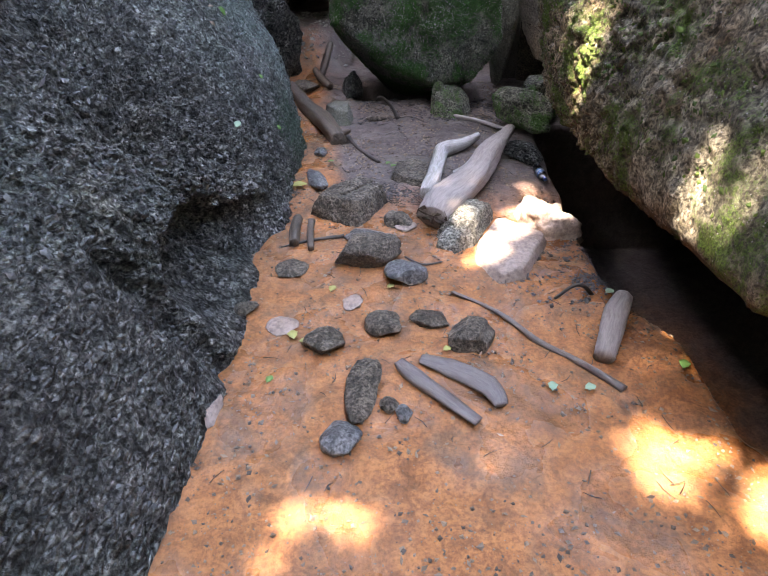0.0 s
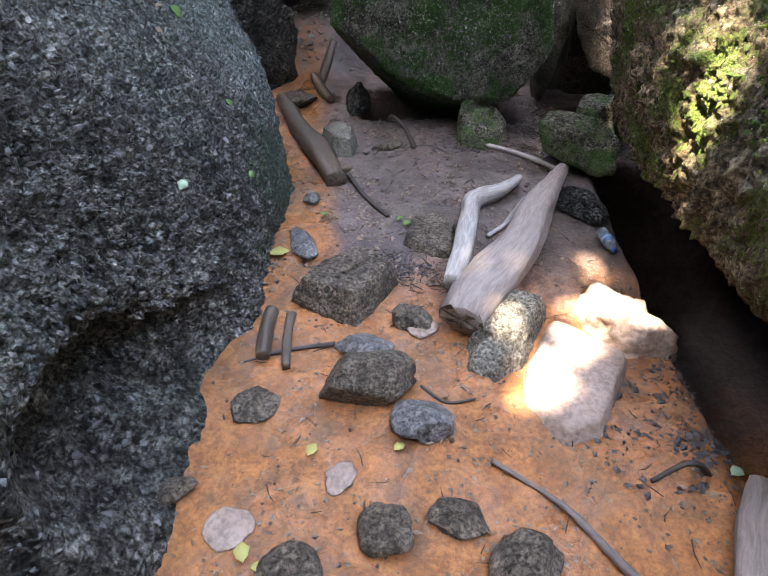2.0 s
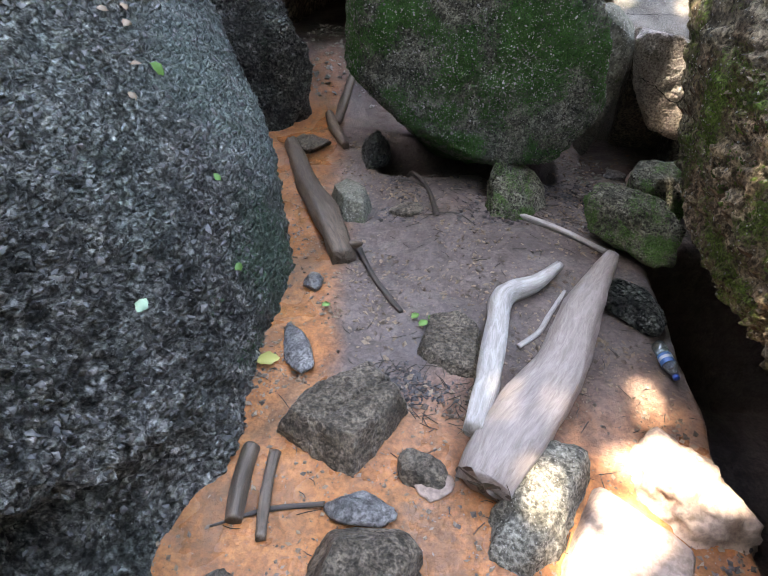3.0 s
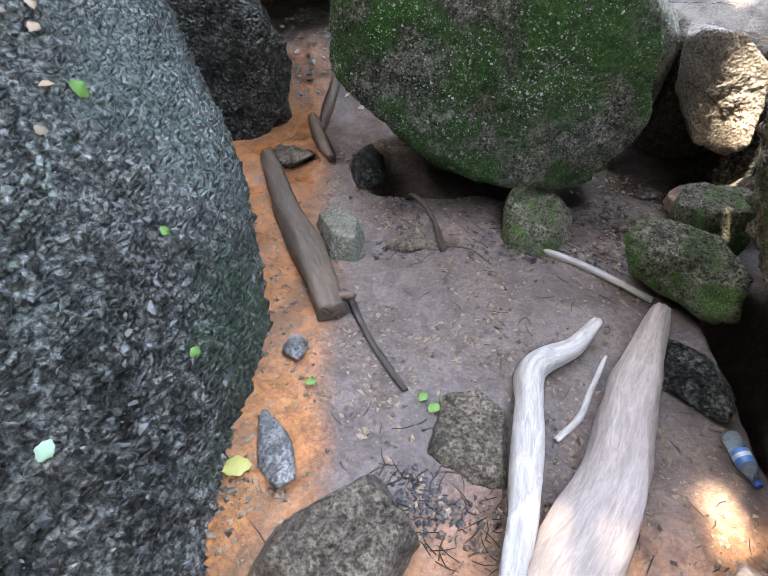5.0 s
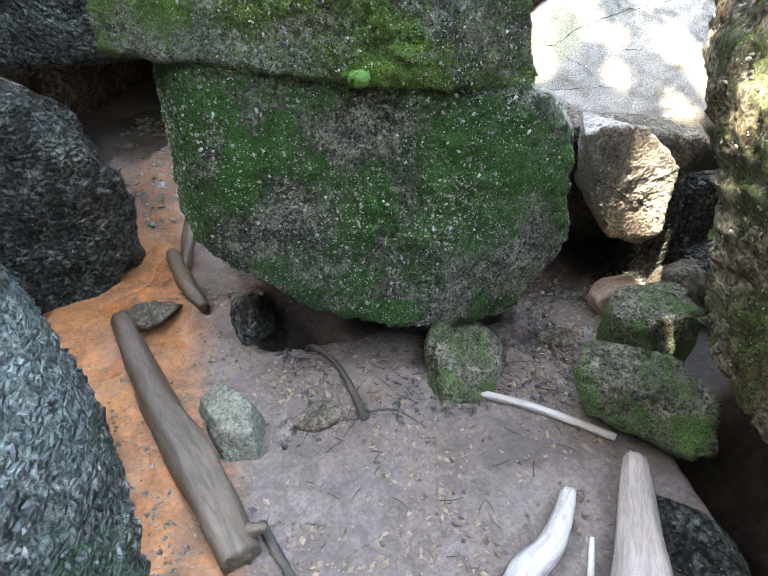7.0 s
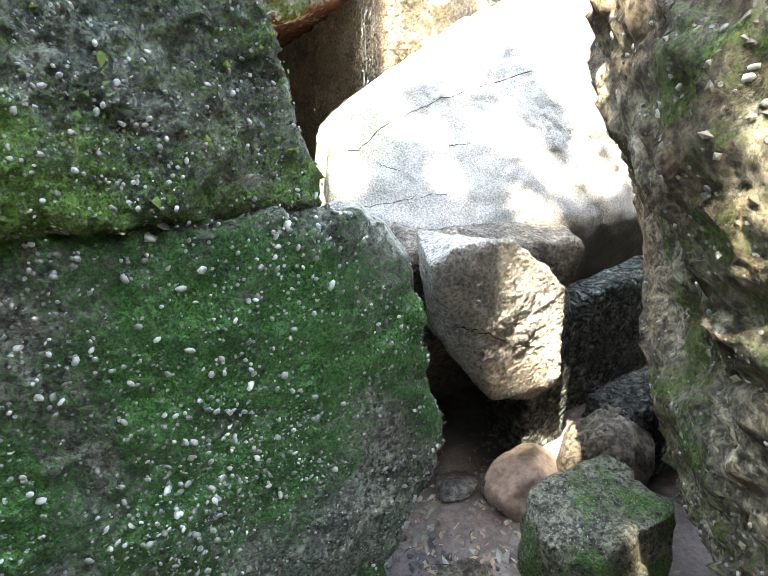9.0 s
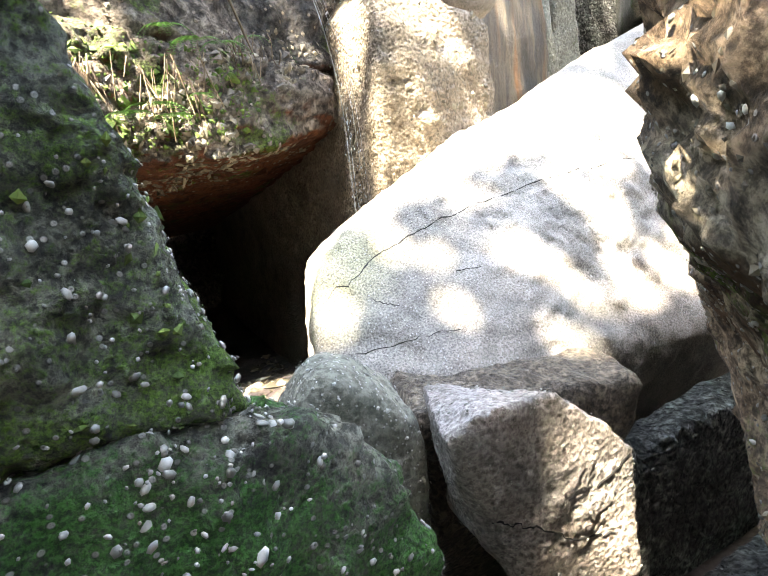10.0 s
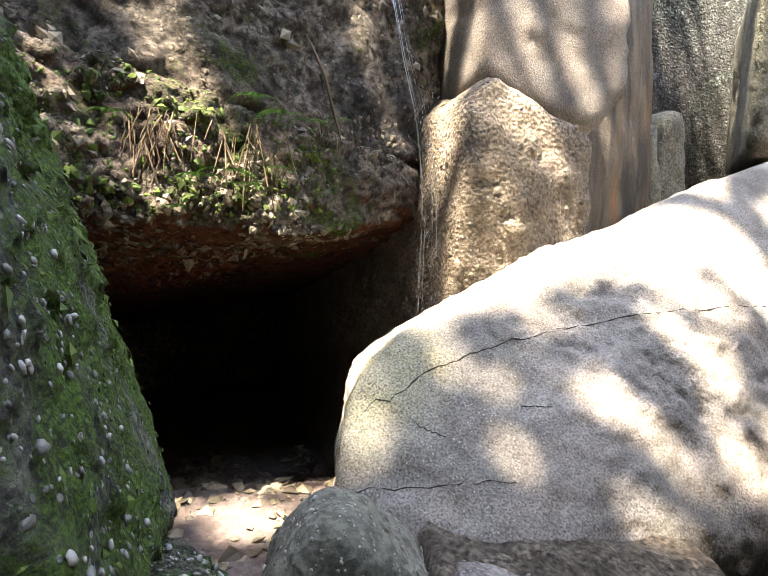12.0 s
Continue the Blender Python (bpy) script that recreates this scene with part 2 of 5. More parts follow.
def streak_mat():
    k = Nodes("water streaked rock")
    a, b = k.noise(3, 6, 0.6, 0.3, k.stretch(3.5, 3.5, 0.35)), k.noise(40, 6, 0.7)
    c = k.mix(k.step(a, 0.35, 0.65), (0.06, 0.055, 0.05), (0.26, 0.2, 0.14))
    c = k.mix(k.step(k.noise(2, 4, 0.5, 0.3, k.stretch(3, 3, 0.2)), 0.52, 0.64), c, (0.24, 0.11, 0.04))
    c = k.mix(0.5, c, k.mix(b, (0.5, 0.5, 0.5), (1.3, 1.3, 1.3)), "MULTIPLY")
    return k.done(c, 0.5, k.math("ADD", a, b), 0.8, 0.02)


STREAKED = streak_mat()
GROUND = ground_mat()
LOG_GREY = wood_mat("weathered grey wood", (0.31, 0.25, 0.22), (0.52, 0.44, 0.4))
LOG_DARK = wood_mat("dark wet wood", (0.07, 0.05, 0.035), (0.22, 0.16, 0.115), 0.5)
BRANCH_PALE = wood_mat("bleached wood", (0.38, 0.35, 0.32), (0.7, 0.66, 0.62))
TWIG = wood_mat("dark twig", (0.03, 0.025, 0.02), (0.10, 0.08, 0.065), 0.6)
BARK = wood_mat("wet bark", (0.12, 0.09, 0.075), (0.3, 0.25, 0.23), 0.4)


# ---- mesh helpers ----
def mesh_object(name, verts, faces, material, smooth=True):
    me = bpy.data.meshes.new(name)
    me.from_pydata(verts, [], faces)
    me.materials.append(material)
    if smooth:
        me.shade_smooth()
    return new(name, me)


ICO = {}


def ico(level):
    """Directions and faces of an icosphere, kept for reuse."""
    if level not in ICO:
        bm = bmesh.new()
        bmesh.ops.create_icosphere(bm, subdivisions=level, radius=1.0)
        v = np.array([p.co[:] for p in bm.verts])
        ICO[level] = (v / np.linalg.norm(v, axis=1)[:, None], [[q.index for q in f.verts] for f in bm.faces])
        bm.free()
    return ICO[level]


def lumps(points, scale, octaves, seed, basis="PERLIN_ORIGINAL"):
    """Fractal noise at each point, about -1 to 1."""
    off = Vector((seed * 3.7, seed * 1.9, seed * 5.3))
    return np.array([noise.fractal(Vector(p) * scale + off, 0.9, 2.1, octaves, noise_basis=basis) for p in points.tolist()])


def rock(name, corners, material, level=5, edge=40, wave=0.05, wave_scale=1.6, grit=0.012, grit_scale=14, crumble=0.0, crumble_scale=8, dents=(), pockets=(), seed=1, centre=None, focus=(0, 0, 0)):
    """A boulder: the rounded hull of a few corner places, roughened at two scales; dents are (place, reach, depth), pockets (place, reach, push)."""
    c = Vector(centre) if centre else sum((Vector(p) for p in corners), Vector()) / len(corners)
    bm = bmesh.new()
    for p in corners:
        bm.verts.new(Vector(p) - c)
    bmesh.ops.convex_hull(bm, input=bm.verts)
    bm.normal_update()
    planes = {}
    for f in bm.faces:
        d = f.normal.dot(f.verts[0].co)
        n = f.normal if d > 0 else -f.normal
        if abs(d) > 1e-5 and f.calc_area() > 1e-6:
            planes[tuple(round(a, 3) for a in n)] = (*n, abs(d))
    bm.free()
    planes = np.array(list(planes.values()))
    dirs, faces = ico(level)
    dirs = dirs + np.array(focus)
    dirs = dirs / np.linalg.norm(dirs, axis=1)[:, None]
    q = np.clip(dirs @ planes[:, :3].T / planes[:, 3], 0, None)
    top = q.max(axis=1)
    r = 1 / (top * ((q / top[:, None]) ** edge).sum(axis=1) ** (1 / edge))
    v = dirs * r[:, None]
    base = v + np.array(c)
    v = v + dirs * (wave * lumps(base, wave_scale, 4, seed) + grit * lumps(base, grit_scale, 5, seed + 9))[:, None]
    if crumble:
        cr = 0.6 - lumps(base, crumble_scale, 2, seed + 4, "VORONOI_F1") * (0.8 + 0.5 * lumps(base, crumble_scale * 0.35, 2, seed + 5))
        v = v + dirs * (crumble * cr - crumble * 0.4 * lumps(base, crumble_scale * 2.7, 2, seed + 6, "VORONOI_F1"))[:, None]
    for place, reach, depth in dents:
        far = np.linalg.norm((base - np.array(place)) / np.array(reach), axis=1)
        v = v - dirs * (depth * np.exp(-(far**2) * 1.5))[:, None]
    for place, reach, push in pockets:
        far = np.linalg.norm((base - np.array(place)) / np.array(reach), axis=1)
        v = v + np.exp(-(far**5))[:, None] * np.array(push)
    ob = mesh_object(name, v.tolist(), faces, material)
    ob.location = c
    return ob


def stone(name, x, y, size, material, turn=0.0, z=None, tilt=(0, 0), seed=1, level=4, edge=45, cuts=12, label="", group=""):
    """A loose stone: an ellipsoid cut by a few planes, bedded in the ground."""
    rng = random.Random(seed * 77 + 5)
    if "round" in label or "oval" in label or "mossy" in label:
        edge, cuts = 9, 8
    dirs, faces = ico(level)
    r = np.ones(len(dirs))
    for _ in range(cuts):
        n = Vector((rng.gauss(0, 1), rng.gauss(0, 1), rng.gauss(0, 1))).normalized()
        q = np.clip(dirs @ np.array(n), 1e-3, None)
        r = (r ** -edge + (rng.uniform(0.55, 0.95) / q) ** -edge) ** (-1 / edge)
    v = dirs * r[:, None]
    v = v + dirs * (0.09 * lumps(v, 1.6, 4, seed) + 0.03 * lumps(v, 6, 4, seed + 3))[:, None]
    v = v * np.array(size) / 2 / 0.85
    ob = mesh_object(name, v.tolist(), faces, material)
    h = ground_height(x, y) if z is None else z
    ob.matrix_world = pose(x, y, h + size[2] * 0.28, tilt[0], tilt[1], turn)
    return tagged(ob, label, "stone", group)


def limb(name, points, radii, material, sides=14, rough=0.12, seed=1, squash=1.0, rings=10, knots=0.0):
    """A log, branch or stick swept along a smooth line, with uneven girth and closed, broken ends."""
    pts, rad = [Vector(p) for p in points], list(radii)
    line, girth = [], []
    for i in range(len(pts) - 1):
        a, b = pts[max(i - 1, 0)], pts[i]
        c, d = pts[i + 1], pts[min(i + 2, len(pts) - 1)]
        for j in range(rings):
            t = j / rings
            line.append(0.5 * (2 * b + (c - a) * t + (2 * a - 5 * b + 4 * c - d) * t * t + (3 * b - a - 3 * c + d) * t**3))
            girth.append(rad[i] + (rad[i + 1] - rad[i]) * t)
    line.append(pts[-1])
    girth.append(rad[-1])
    o = pts[0].copy()
    verts, faces, grain = [], [], []
    n, run = len(line), 0.0
    for i, p in enumerate(line):
        ahead = (line[min(i + 1, n - 1)] - line[max(i - 1, 0)]).normalized()
        side = ahead.cross(Vector((0, 0, 1))).normalized()
        over = side.cross(ahead)
        run += (p - line[max(i - 1, 0)]).length
        for j in range(sides):
            a = math.tau * j / sides
            grain.append((run * 1.4, math.cos(a) * girth[i] * 9 + seed, math.sin(a) * girth[i] * 9))
            u = Vector((run * 2.5, math.cos(a) * 1.3, math.sin(a) * 1.3 + seed * 4.1))
            g = girth[i] * (1 + rough * 2.2 * noise.noise(u) + rough * noise.noise(u * 3.1) + rough * noise.noise(Vector((run * 1.2, math.cos(a) * 3, math.sin(a) * 3 + seed))) + knots * max(0, noise.noise(u * 0.9 + Vector((7, 0, 0)))))
            end = ahead * girth[i] * 0.35 * noise.noise(Vector((a * 2, seed, 3))) if i in (0, n - 1) else Vector()
            verts.append(p - o + side * math.cos(a) * g + over * math.sin(a) * g * squash + end)
    for i in range(n - 1):
        for j in range(sides):
            k = (j + 1) % sides
            faces.append((i * sides + j, i * sides + k, (i + 1) * sides + k, (i + 1) * sides + j))
    for i, flip in ((0, 1), (n - 1, 0)):
        verts.append(sum((verts[i * sides + j] for j in range(sides)), Vector()) / sides)
        grain.append((i, seed, 0.5))
        for j in range(sides):
            k = (j + 1) % sides
            f = (i * sides + j, i * sides + k, len(verts) - 1)
            faces.append(f[::-1] if flip else f)
    ob = mesh_object(name, verts, faces, material)
    ob.data.attributes.new("grain", "FLOAT_VECTOR", "POINT").data.foreach_set("vector", [q for g in grain for q in g])
    ob.location = o
    return ob


# ---- ground ----
def ramp(v, a, b):
    t = max(0.0, min(1.0, (v - a) / (b - a)))
    return t * t * (3 - 2 * t)


def ground_height(x, y):
    """The dell's floor; hollows added under the leaning and mossy boulders deepen the shade."""
    p = Vector((x, y, 0))
    h = 0.02 + 0.035 * noise.noise(p * 1.1) + 0.012 * noise.noise(p * 3.7)
    h += 0.05 * ramp(y, 2.0, 4.5)
    h += 0.36 * ramp(y, 5.75, 6.5) * ramp(x, -0.35, -0.62) * ramp(y, 8.0, 7.0)
    h += 0.42 * ramp(y, 5.75, 6.2) * ramp(y, 7.2, 6.75) * ramp(x, 0.3, 0.7)
    near = 1.27 + 0.28 * ramp(y, 2.3, 1.5) + 0.05 * noise.noise(p * 2.3)
    h -= 1.1 * ramp(x, near, near + 0.2) * ramp(x, 3.1, 2.8) * ramp(y, 1.0, 1.5) * ramp(y, 4.35, 4.1)
    edge = 4.93 + 0.07 * noise.noise(p * 4.1)
    h -= 0.7 * ramp(y, edge, edge + 0.16) * ramp(y, 5.55, 5.4) * ramp(x, -0.3, -0.05) * ramp(x, 0.95, 0.75)
    return h


def build_ground():
    near = np.concatenate([np.linspace(-60, -4, 8)[:-1], np.linspace(-4, -1.4, 14)[:-1], np.linspace(-1.4, 2.2, 181)[:-1], np.linspace(2.2, 5, 14)[:-1], np.linspace(5, 60, 8)])
    far = np.concatenate([np.linspace(-60, -2, 8)[:-1], np.linspace(-2, 0.4, 20)[:-1], np.linspace(0.4, 6.4, 301)[:-1], np.linspace(6.4, 9.5, 60)[:-1], np.linspace(9.5, 60, 8)])
    verts = []
    for y in far:
        for x in near:
            p = Vector((x, y, 0))
            fine = 0.014 * noise.fractal(p * 6, 0.8, 2.1, 4) if -2 < x < 3 and -1 < y < 9 else 0.0
            verts.append((x, y, ground_height(x, y) + fine))
    w = len(near)
    faces = [(j * w + i, j * w + i + 1, (j + 1) * w + i + 1, (j + 1) * w + i) for j in range(len(far) - 1) for i in range(w - 1)]
    ob = mesh_object("ground", verts, faces, GROUND)
    tagged(ob, "wet orange clay and grey mud stream bed between boulders", "ground", kind="structure")


build_ground()


def build_sky_screen():
    """Unseen dark slopes added round the dell to cut the low sky light."""
    k = Nodes("dark slope ring")
    c = k.mix(k.step(k.noise(1.2, 8, 0.7, 0.5), 0.35, 0.65), (0.02, 0.025, 0.012), (0.07, 0.09, 0.03))
    mat = k.done(c, 0.9, k.noise(3, 8, 0.7), 1.0, 0.2)
    around, rows = 120, 20
    verts, faces = [], []
    for j in range(rows):
        for i in range(around):
            a = math.tau * i / around
            h = 15.0 * j / (rows - 1)
            r = 10.5 + 0.12 * h + 0.7 * noise.fractal(Vector((math.cos(a) * 4, math.sin(a) * 4, h * 0.5)), 0.8, 2.1, 4)
            verts.append((0.5 + r * math.cos(a), 3 + r * math.sin(a), h * (1 + 0.12 * noise.noise(Vector((a * 3, 2, 0)))) - 0.3))
    for j in range(rows - 1):
        for i in range(around):
            n = (i + 1) % around
            faces.append((j * around + i, j * around + n, (j + 1) * around + n, (j + 1) * around + i))
    tagged(mesh_object("backdrop", verts, faces, mat), "unseen dark ring round the dell that cuts low sky light", "hillside", kind="structure")


build_sky_screen()

# ---- boulders ----
def part(name, ob, parent, label=""):
    """Hangs an object under its thing without moving it."""
    ob.name = name
    bpy.context.view_layer.update()
    ob.parent = parent
    ob.matrix_parent_inverse = parent.matrix_basis.inverted()
    return tagged(ob, label)


LEFT = tagged(rock("boulder", [(-0.5, 2.95, -0.3), (-0.5, 4.0, -0.3), (-0.68, 4.5, -0.3), (-0.96, 5.05, -0.3), (-0.8, 2.2, -0.3), (-0.78, 1.6, -0.3), (-0.62, 0.8, -0.3), (-0.6, -1, -0.3),
    (-4, -1, -0.3), (-4, 5.2, -0.3), (-1.0, 1.8, 0.64), (-0.9, 2.45, 0.44), (-1.0, 0.9, 0.7), (-0.56, 3.95, 0.3), (-0.92, 4.85, 0.45), (-0.97, 4.95, 1.0), (-1.36, 5.2, 1.5), (-1.9, 3.0, 1.75), (-2.2, 1.2, 1.65), (-2.2, -1, 1.4), (-4, 5, 2.0), (-4, -1, 2.3)],
    LEFT_ROCK, level=8, edge=16, wave=0.06, grit=0.02, grit_scale=11, crumble=0.036, crumble_scale=17, pockets=(((-0.95, 1.98, 0.3), (0.9, 0.4, 0.25), (-0.28, 0.04, 0.02)), ((-0.85, 2.42, 0.17), (0.9, 0.27, 0.19), (-0.18, 0, 0)), ((-0.9, 1.45, 0.35), (0.9, 0.09, 0.36), (-0.13, 0, 0))), seed=2, focus=(0.62, 0.05, 0.0)),
    "huge dark grey boulder with a rough pitted wet face", "boulder")
tagged(rock("boulder", [(-0.95, 5.72, 0.12), (-0.8, 5.72, 0.44), (-0.84, 5.75, 0.6), (-1.2, 5.6, 1.1), (-1.25, 5.4, -0.3), (-0.98, 6.0, -0.3), (-1.15, 6.2, 0.8), (-3, 5.0, 1.9), (-3, 6.4, 1.9), (-3, 5, -0.3), (-3, 6.6, -0.3)],
    DARK_ROCK, level=6, crumble=0.03, seed=3, focus=(0.5, -0.3, 0)), "dark brown boulder beside the stream", "boulder")
# dark rock added in place of a black void, to carry its shade
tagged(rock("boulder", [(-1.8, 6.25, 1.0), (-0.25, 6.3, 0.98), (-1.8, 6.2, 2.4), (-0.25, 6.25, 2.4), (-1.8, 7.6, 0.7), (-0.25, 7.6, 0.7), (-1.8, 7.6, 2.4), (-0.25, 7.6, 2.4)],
    DARK_ROCK, level=5, wave=0.04, seed=63), "added dark rock filling the shaded void behind the mossy boulder", "boulder")
# far upper corners extended unseen toward the pale boulder, to shade the gap
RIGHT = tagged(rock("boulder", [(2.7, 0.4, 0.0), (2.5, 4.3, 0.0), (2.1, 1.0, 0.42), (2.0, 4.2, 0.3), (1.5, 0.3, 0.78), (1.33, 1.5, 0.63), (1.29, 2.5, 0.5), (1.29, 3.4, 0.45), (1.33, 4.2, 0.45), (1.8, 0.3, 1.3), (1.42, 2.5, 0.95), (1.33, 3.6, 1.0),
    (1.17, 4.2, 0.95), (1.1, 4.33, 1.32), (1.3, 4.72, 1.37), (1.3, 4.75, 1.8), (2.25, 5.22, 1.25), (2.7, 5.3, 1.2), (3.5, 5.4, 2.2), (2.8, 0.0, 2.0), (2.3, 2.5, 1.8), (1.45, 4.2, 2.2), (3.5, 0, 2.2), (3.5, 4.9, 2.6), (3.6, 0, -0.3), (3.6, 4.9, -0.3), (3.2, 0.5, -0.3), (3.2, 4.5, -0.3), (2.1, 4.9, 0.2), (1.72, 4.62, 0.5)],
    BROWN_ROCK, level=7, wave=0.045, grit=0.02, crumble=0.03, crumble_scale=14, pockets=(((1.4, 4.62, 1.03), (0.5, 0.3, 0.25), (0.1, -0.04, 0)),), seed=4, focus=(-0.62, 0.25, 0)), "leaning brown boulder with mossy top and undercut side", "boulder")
CENTRE = tagged(rock("boulder", [(-0.33, 4.73, 0.75), (-0.32, 4.74, 1.43), (0.05, 4.73, 0.45), (0.5, 4.68, 0.31), (0.82, 4.7, 0.34), (1.02, 4.75, 0.66), (0.99, 4.77, 0.98), (0.91, 4.76, 1.19), (0.8, 4.73, 1.265), (0.4, 4.7, 1.315), (-0.47, 5.0, 0.75), (-0.42, 5.0, 1.43),
    (1.07, 4.98, 0.65), (1.02, 4.97, 0.95), (0.86, 4.95, 1.15), (0.82, 5.35, 1.05), (-0.4, 5.7, 0.4), (0.7, 5.7, 0.2), (0.85, 5.3, 0.5), (0.7, 5.4, 0.75), (-0.5, 5.7, 1.3), (0.1, 5.6, -0.1), (0.6, 5.6, -0.1)],
    MOSS_ROCK, level=7, edge=60, wave=0.025, grit=0.015, crumble=0.012, crumble_scale=26, seed=5, focus=(0.1, -0.6, 0)), "large mossy conglomerate boulder resting across the path", "boulder")
UPPER = tagged(rock("boulder", [(-0.5, 4.73, 1.45), (0.4, 4.68, 1.32), (0.8, 4.74, 1.265), (0.7, 4.74, 1.65), (0.45, 4.78, 2.3), (0.84, 5.3, 1.12), (0.65, 5.3, 1.65), (0.35, 5.3, 2.3), (-0.5, 4.8, 2.5), (-0.5, 5.6, 2.4), (0.25, 5.55, 2.2), (0.76, 5.6, 1.0), (0.58, 5.6, 1.6), (-0.5, 5.6, 1.3)],
    MOSS_BLOCK, level=7, edge=70, wave=0.02, grit=0.014, crumble=0.01, crumble_scale=30, seed=6, focus=(0.4, -0.5, -0.2)), "mossy conglomerate block above a horizontal crack", "boulder")
ROUND = tagged(rock("boulder", [(1.12, 5.62, -0.1), (1.0, 5.3, 0.6), (0.93, 5.3, 0.95), (1.1, 5.25, 1.08), (1.1, 5.45, 1.13), (1.3, 5.25, 0.9), (1.3, 5.5, 0.95), (1.25, 5.2, 0.6), (1.0, 5.65, 0.8), (1.3, 5.6, 0.5), (1.15, 5.3, 0.0)],
    GREY_ROCK, level=6, edge=8, wave=0.02, seed=7), "rounded grey green boulder", "boulder")
WEDGE = tagged(rock("boulder", [(1.19, 5.05, 0.95), (1.26, 5.02, 1.0), (1.42, 5.02, 0.99), (1.66, 5.02, 0.78), (1.67, 5.02, 0.44), (1.6, 5.05, 0.36), (1.42, 5.05, 0.44), (1.28, 5.1, 0.68), (1.3, 5.3, 0.95), (1.7, 5.3, 0.8), (1.65, 5.3, 0.4), (1.35, 5.3, 0.6)],
    WEDGE_ROCK, level=6, edge=70, wave=0.02, grit=0.008, crumble=0.006, crumble_scale=14, seed=8), "pale sunlit wedge of cracked granite", "boulder")
tagged(rock("boulder", [(1.3, 5.34, 0.5), (1.28, 5.32, 0.88), (1.95, 5.22, 0.8), (1.9, 5.22, 0.66), (1.75, 5.3, 0.45), (1.32, 5.6, 0.92), (2.05, 5.6, 0.84), (1.4, 5.7, -0.2), (2, 5.7, -0.2)],
    STONE, level=5, wave=0.02, seed=9), "brown slab wedged below the pale boulder", "boulder")
# the gap's deep shade is partly carried by the dark rock of these stones
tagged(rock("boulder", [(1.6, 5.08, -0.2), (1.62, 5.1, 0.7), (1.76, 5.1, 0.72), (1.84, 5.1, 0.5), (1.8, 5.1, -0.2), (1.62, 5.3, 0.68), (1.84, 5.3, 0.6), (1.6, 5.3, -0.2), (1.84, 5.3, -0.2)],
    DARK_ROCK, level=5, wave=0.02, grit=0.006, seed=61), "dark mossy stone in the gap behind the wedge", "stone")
# added stone: covers the pale boulder's foot where the gap lies in shade
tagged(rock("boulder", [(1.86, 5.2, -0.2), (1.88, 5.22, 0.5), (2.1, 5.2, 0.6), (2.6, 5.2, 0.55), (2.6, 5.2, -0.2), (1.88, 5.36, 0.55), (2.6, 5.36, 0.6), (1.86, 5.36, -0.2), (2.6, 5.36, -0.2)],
    DARK_ROCK, level=5, wave=0.02, grit=0.006, seed=64), "dark filler added deep in the gap for its shade", "stone")
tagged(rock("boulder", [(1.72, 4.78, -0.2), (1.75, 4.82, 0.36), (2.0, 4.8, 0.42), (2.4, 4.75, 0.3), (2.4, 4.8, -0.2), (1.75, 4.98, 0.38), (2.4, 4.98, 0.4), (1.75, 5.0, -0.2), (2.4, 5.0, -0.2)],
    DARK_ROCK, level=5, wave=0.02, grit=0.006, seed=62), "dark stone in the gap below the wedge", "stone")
PALE = tagged(rock("boulder", [(1.12, 5.75, -0.2), (1.15, 5.7, 0.95), (1.42, 5.42, 0.84), (2.5, 5.38, 0.75), (3.4, 5.5, 0.75), (1.26, 5.85, 1.16), (1.38, 5.9, 1.24), (1.7, 5.98, 1.41), (2.05, 6.08, 1.54), (2.75, 6.2, 1.78), (3.6, 6.3, 2.05),
    (1.5, 6.6, 1.1), (2.2, 7, 1.3), (3.6, 7, 1.6), (3.6, 7, -0.2), (1.4, 6.6, -0.2), (3.4, 5.8, -0.2)],
    PALE_ROCK, level=7, wave=0.03, crumble=0.006, crumble_scale=10, seed=10, focus=(-0.3, -0.5, 0.2)), "great pale granite boulder in dappled sun", "boulder")
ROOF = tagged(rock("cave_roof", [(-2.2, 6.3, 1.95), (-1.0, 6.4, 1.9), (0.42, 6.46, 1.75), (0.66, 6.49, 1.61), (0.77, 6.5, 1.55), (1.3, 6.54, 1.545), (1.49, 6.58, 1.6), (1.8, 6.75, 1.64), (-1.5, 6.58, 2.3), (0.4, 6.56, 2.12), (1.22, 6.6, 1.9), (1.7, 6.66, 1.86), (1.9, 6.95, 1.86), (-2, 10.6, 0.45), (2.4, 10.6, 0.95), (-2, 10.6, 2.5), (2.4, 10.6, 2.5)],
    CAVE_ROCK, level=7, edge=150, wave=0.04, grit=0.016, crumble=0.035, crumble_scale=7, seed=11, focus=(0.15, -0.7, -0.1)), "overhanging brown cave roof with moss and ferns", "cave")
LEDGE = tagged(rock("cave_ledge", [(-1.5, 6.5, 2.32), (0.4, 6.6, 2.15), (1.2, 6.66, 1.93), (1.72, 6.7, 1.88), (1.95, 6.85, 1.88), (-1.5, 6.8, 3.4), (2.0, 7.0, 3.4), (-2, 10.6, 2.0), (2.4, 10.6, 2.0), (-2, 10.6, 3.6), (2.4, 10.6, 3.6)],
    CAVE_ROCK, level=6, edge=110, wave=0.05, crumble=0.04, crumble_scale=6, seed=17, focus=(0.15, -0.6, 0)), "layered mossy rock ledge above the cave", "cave")
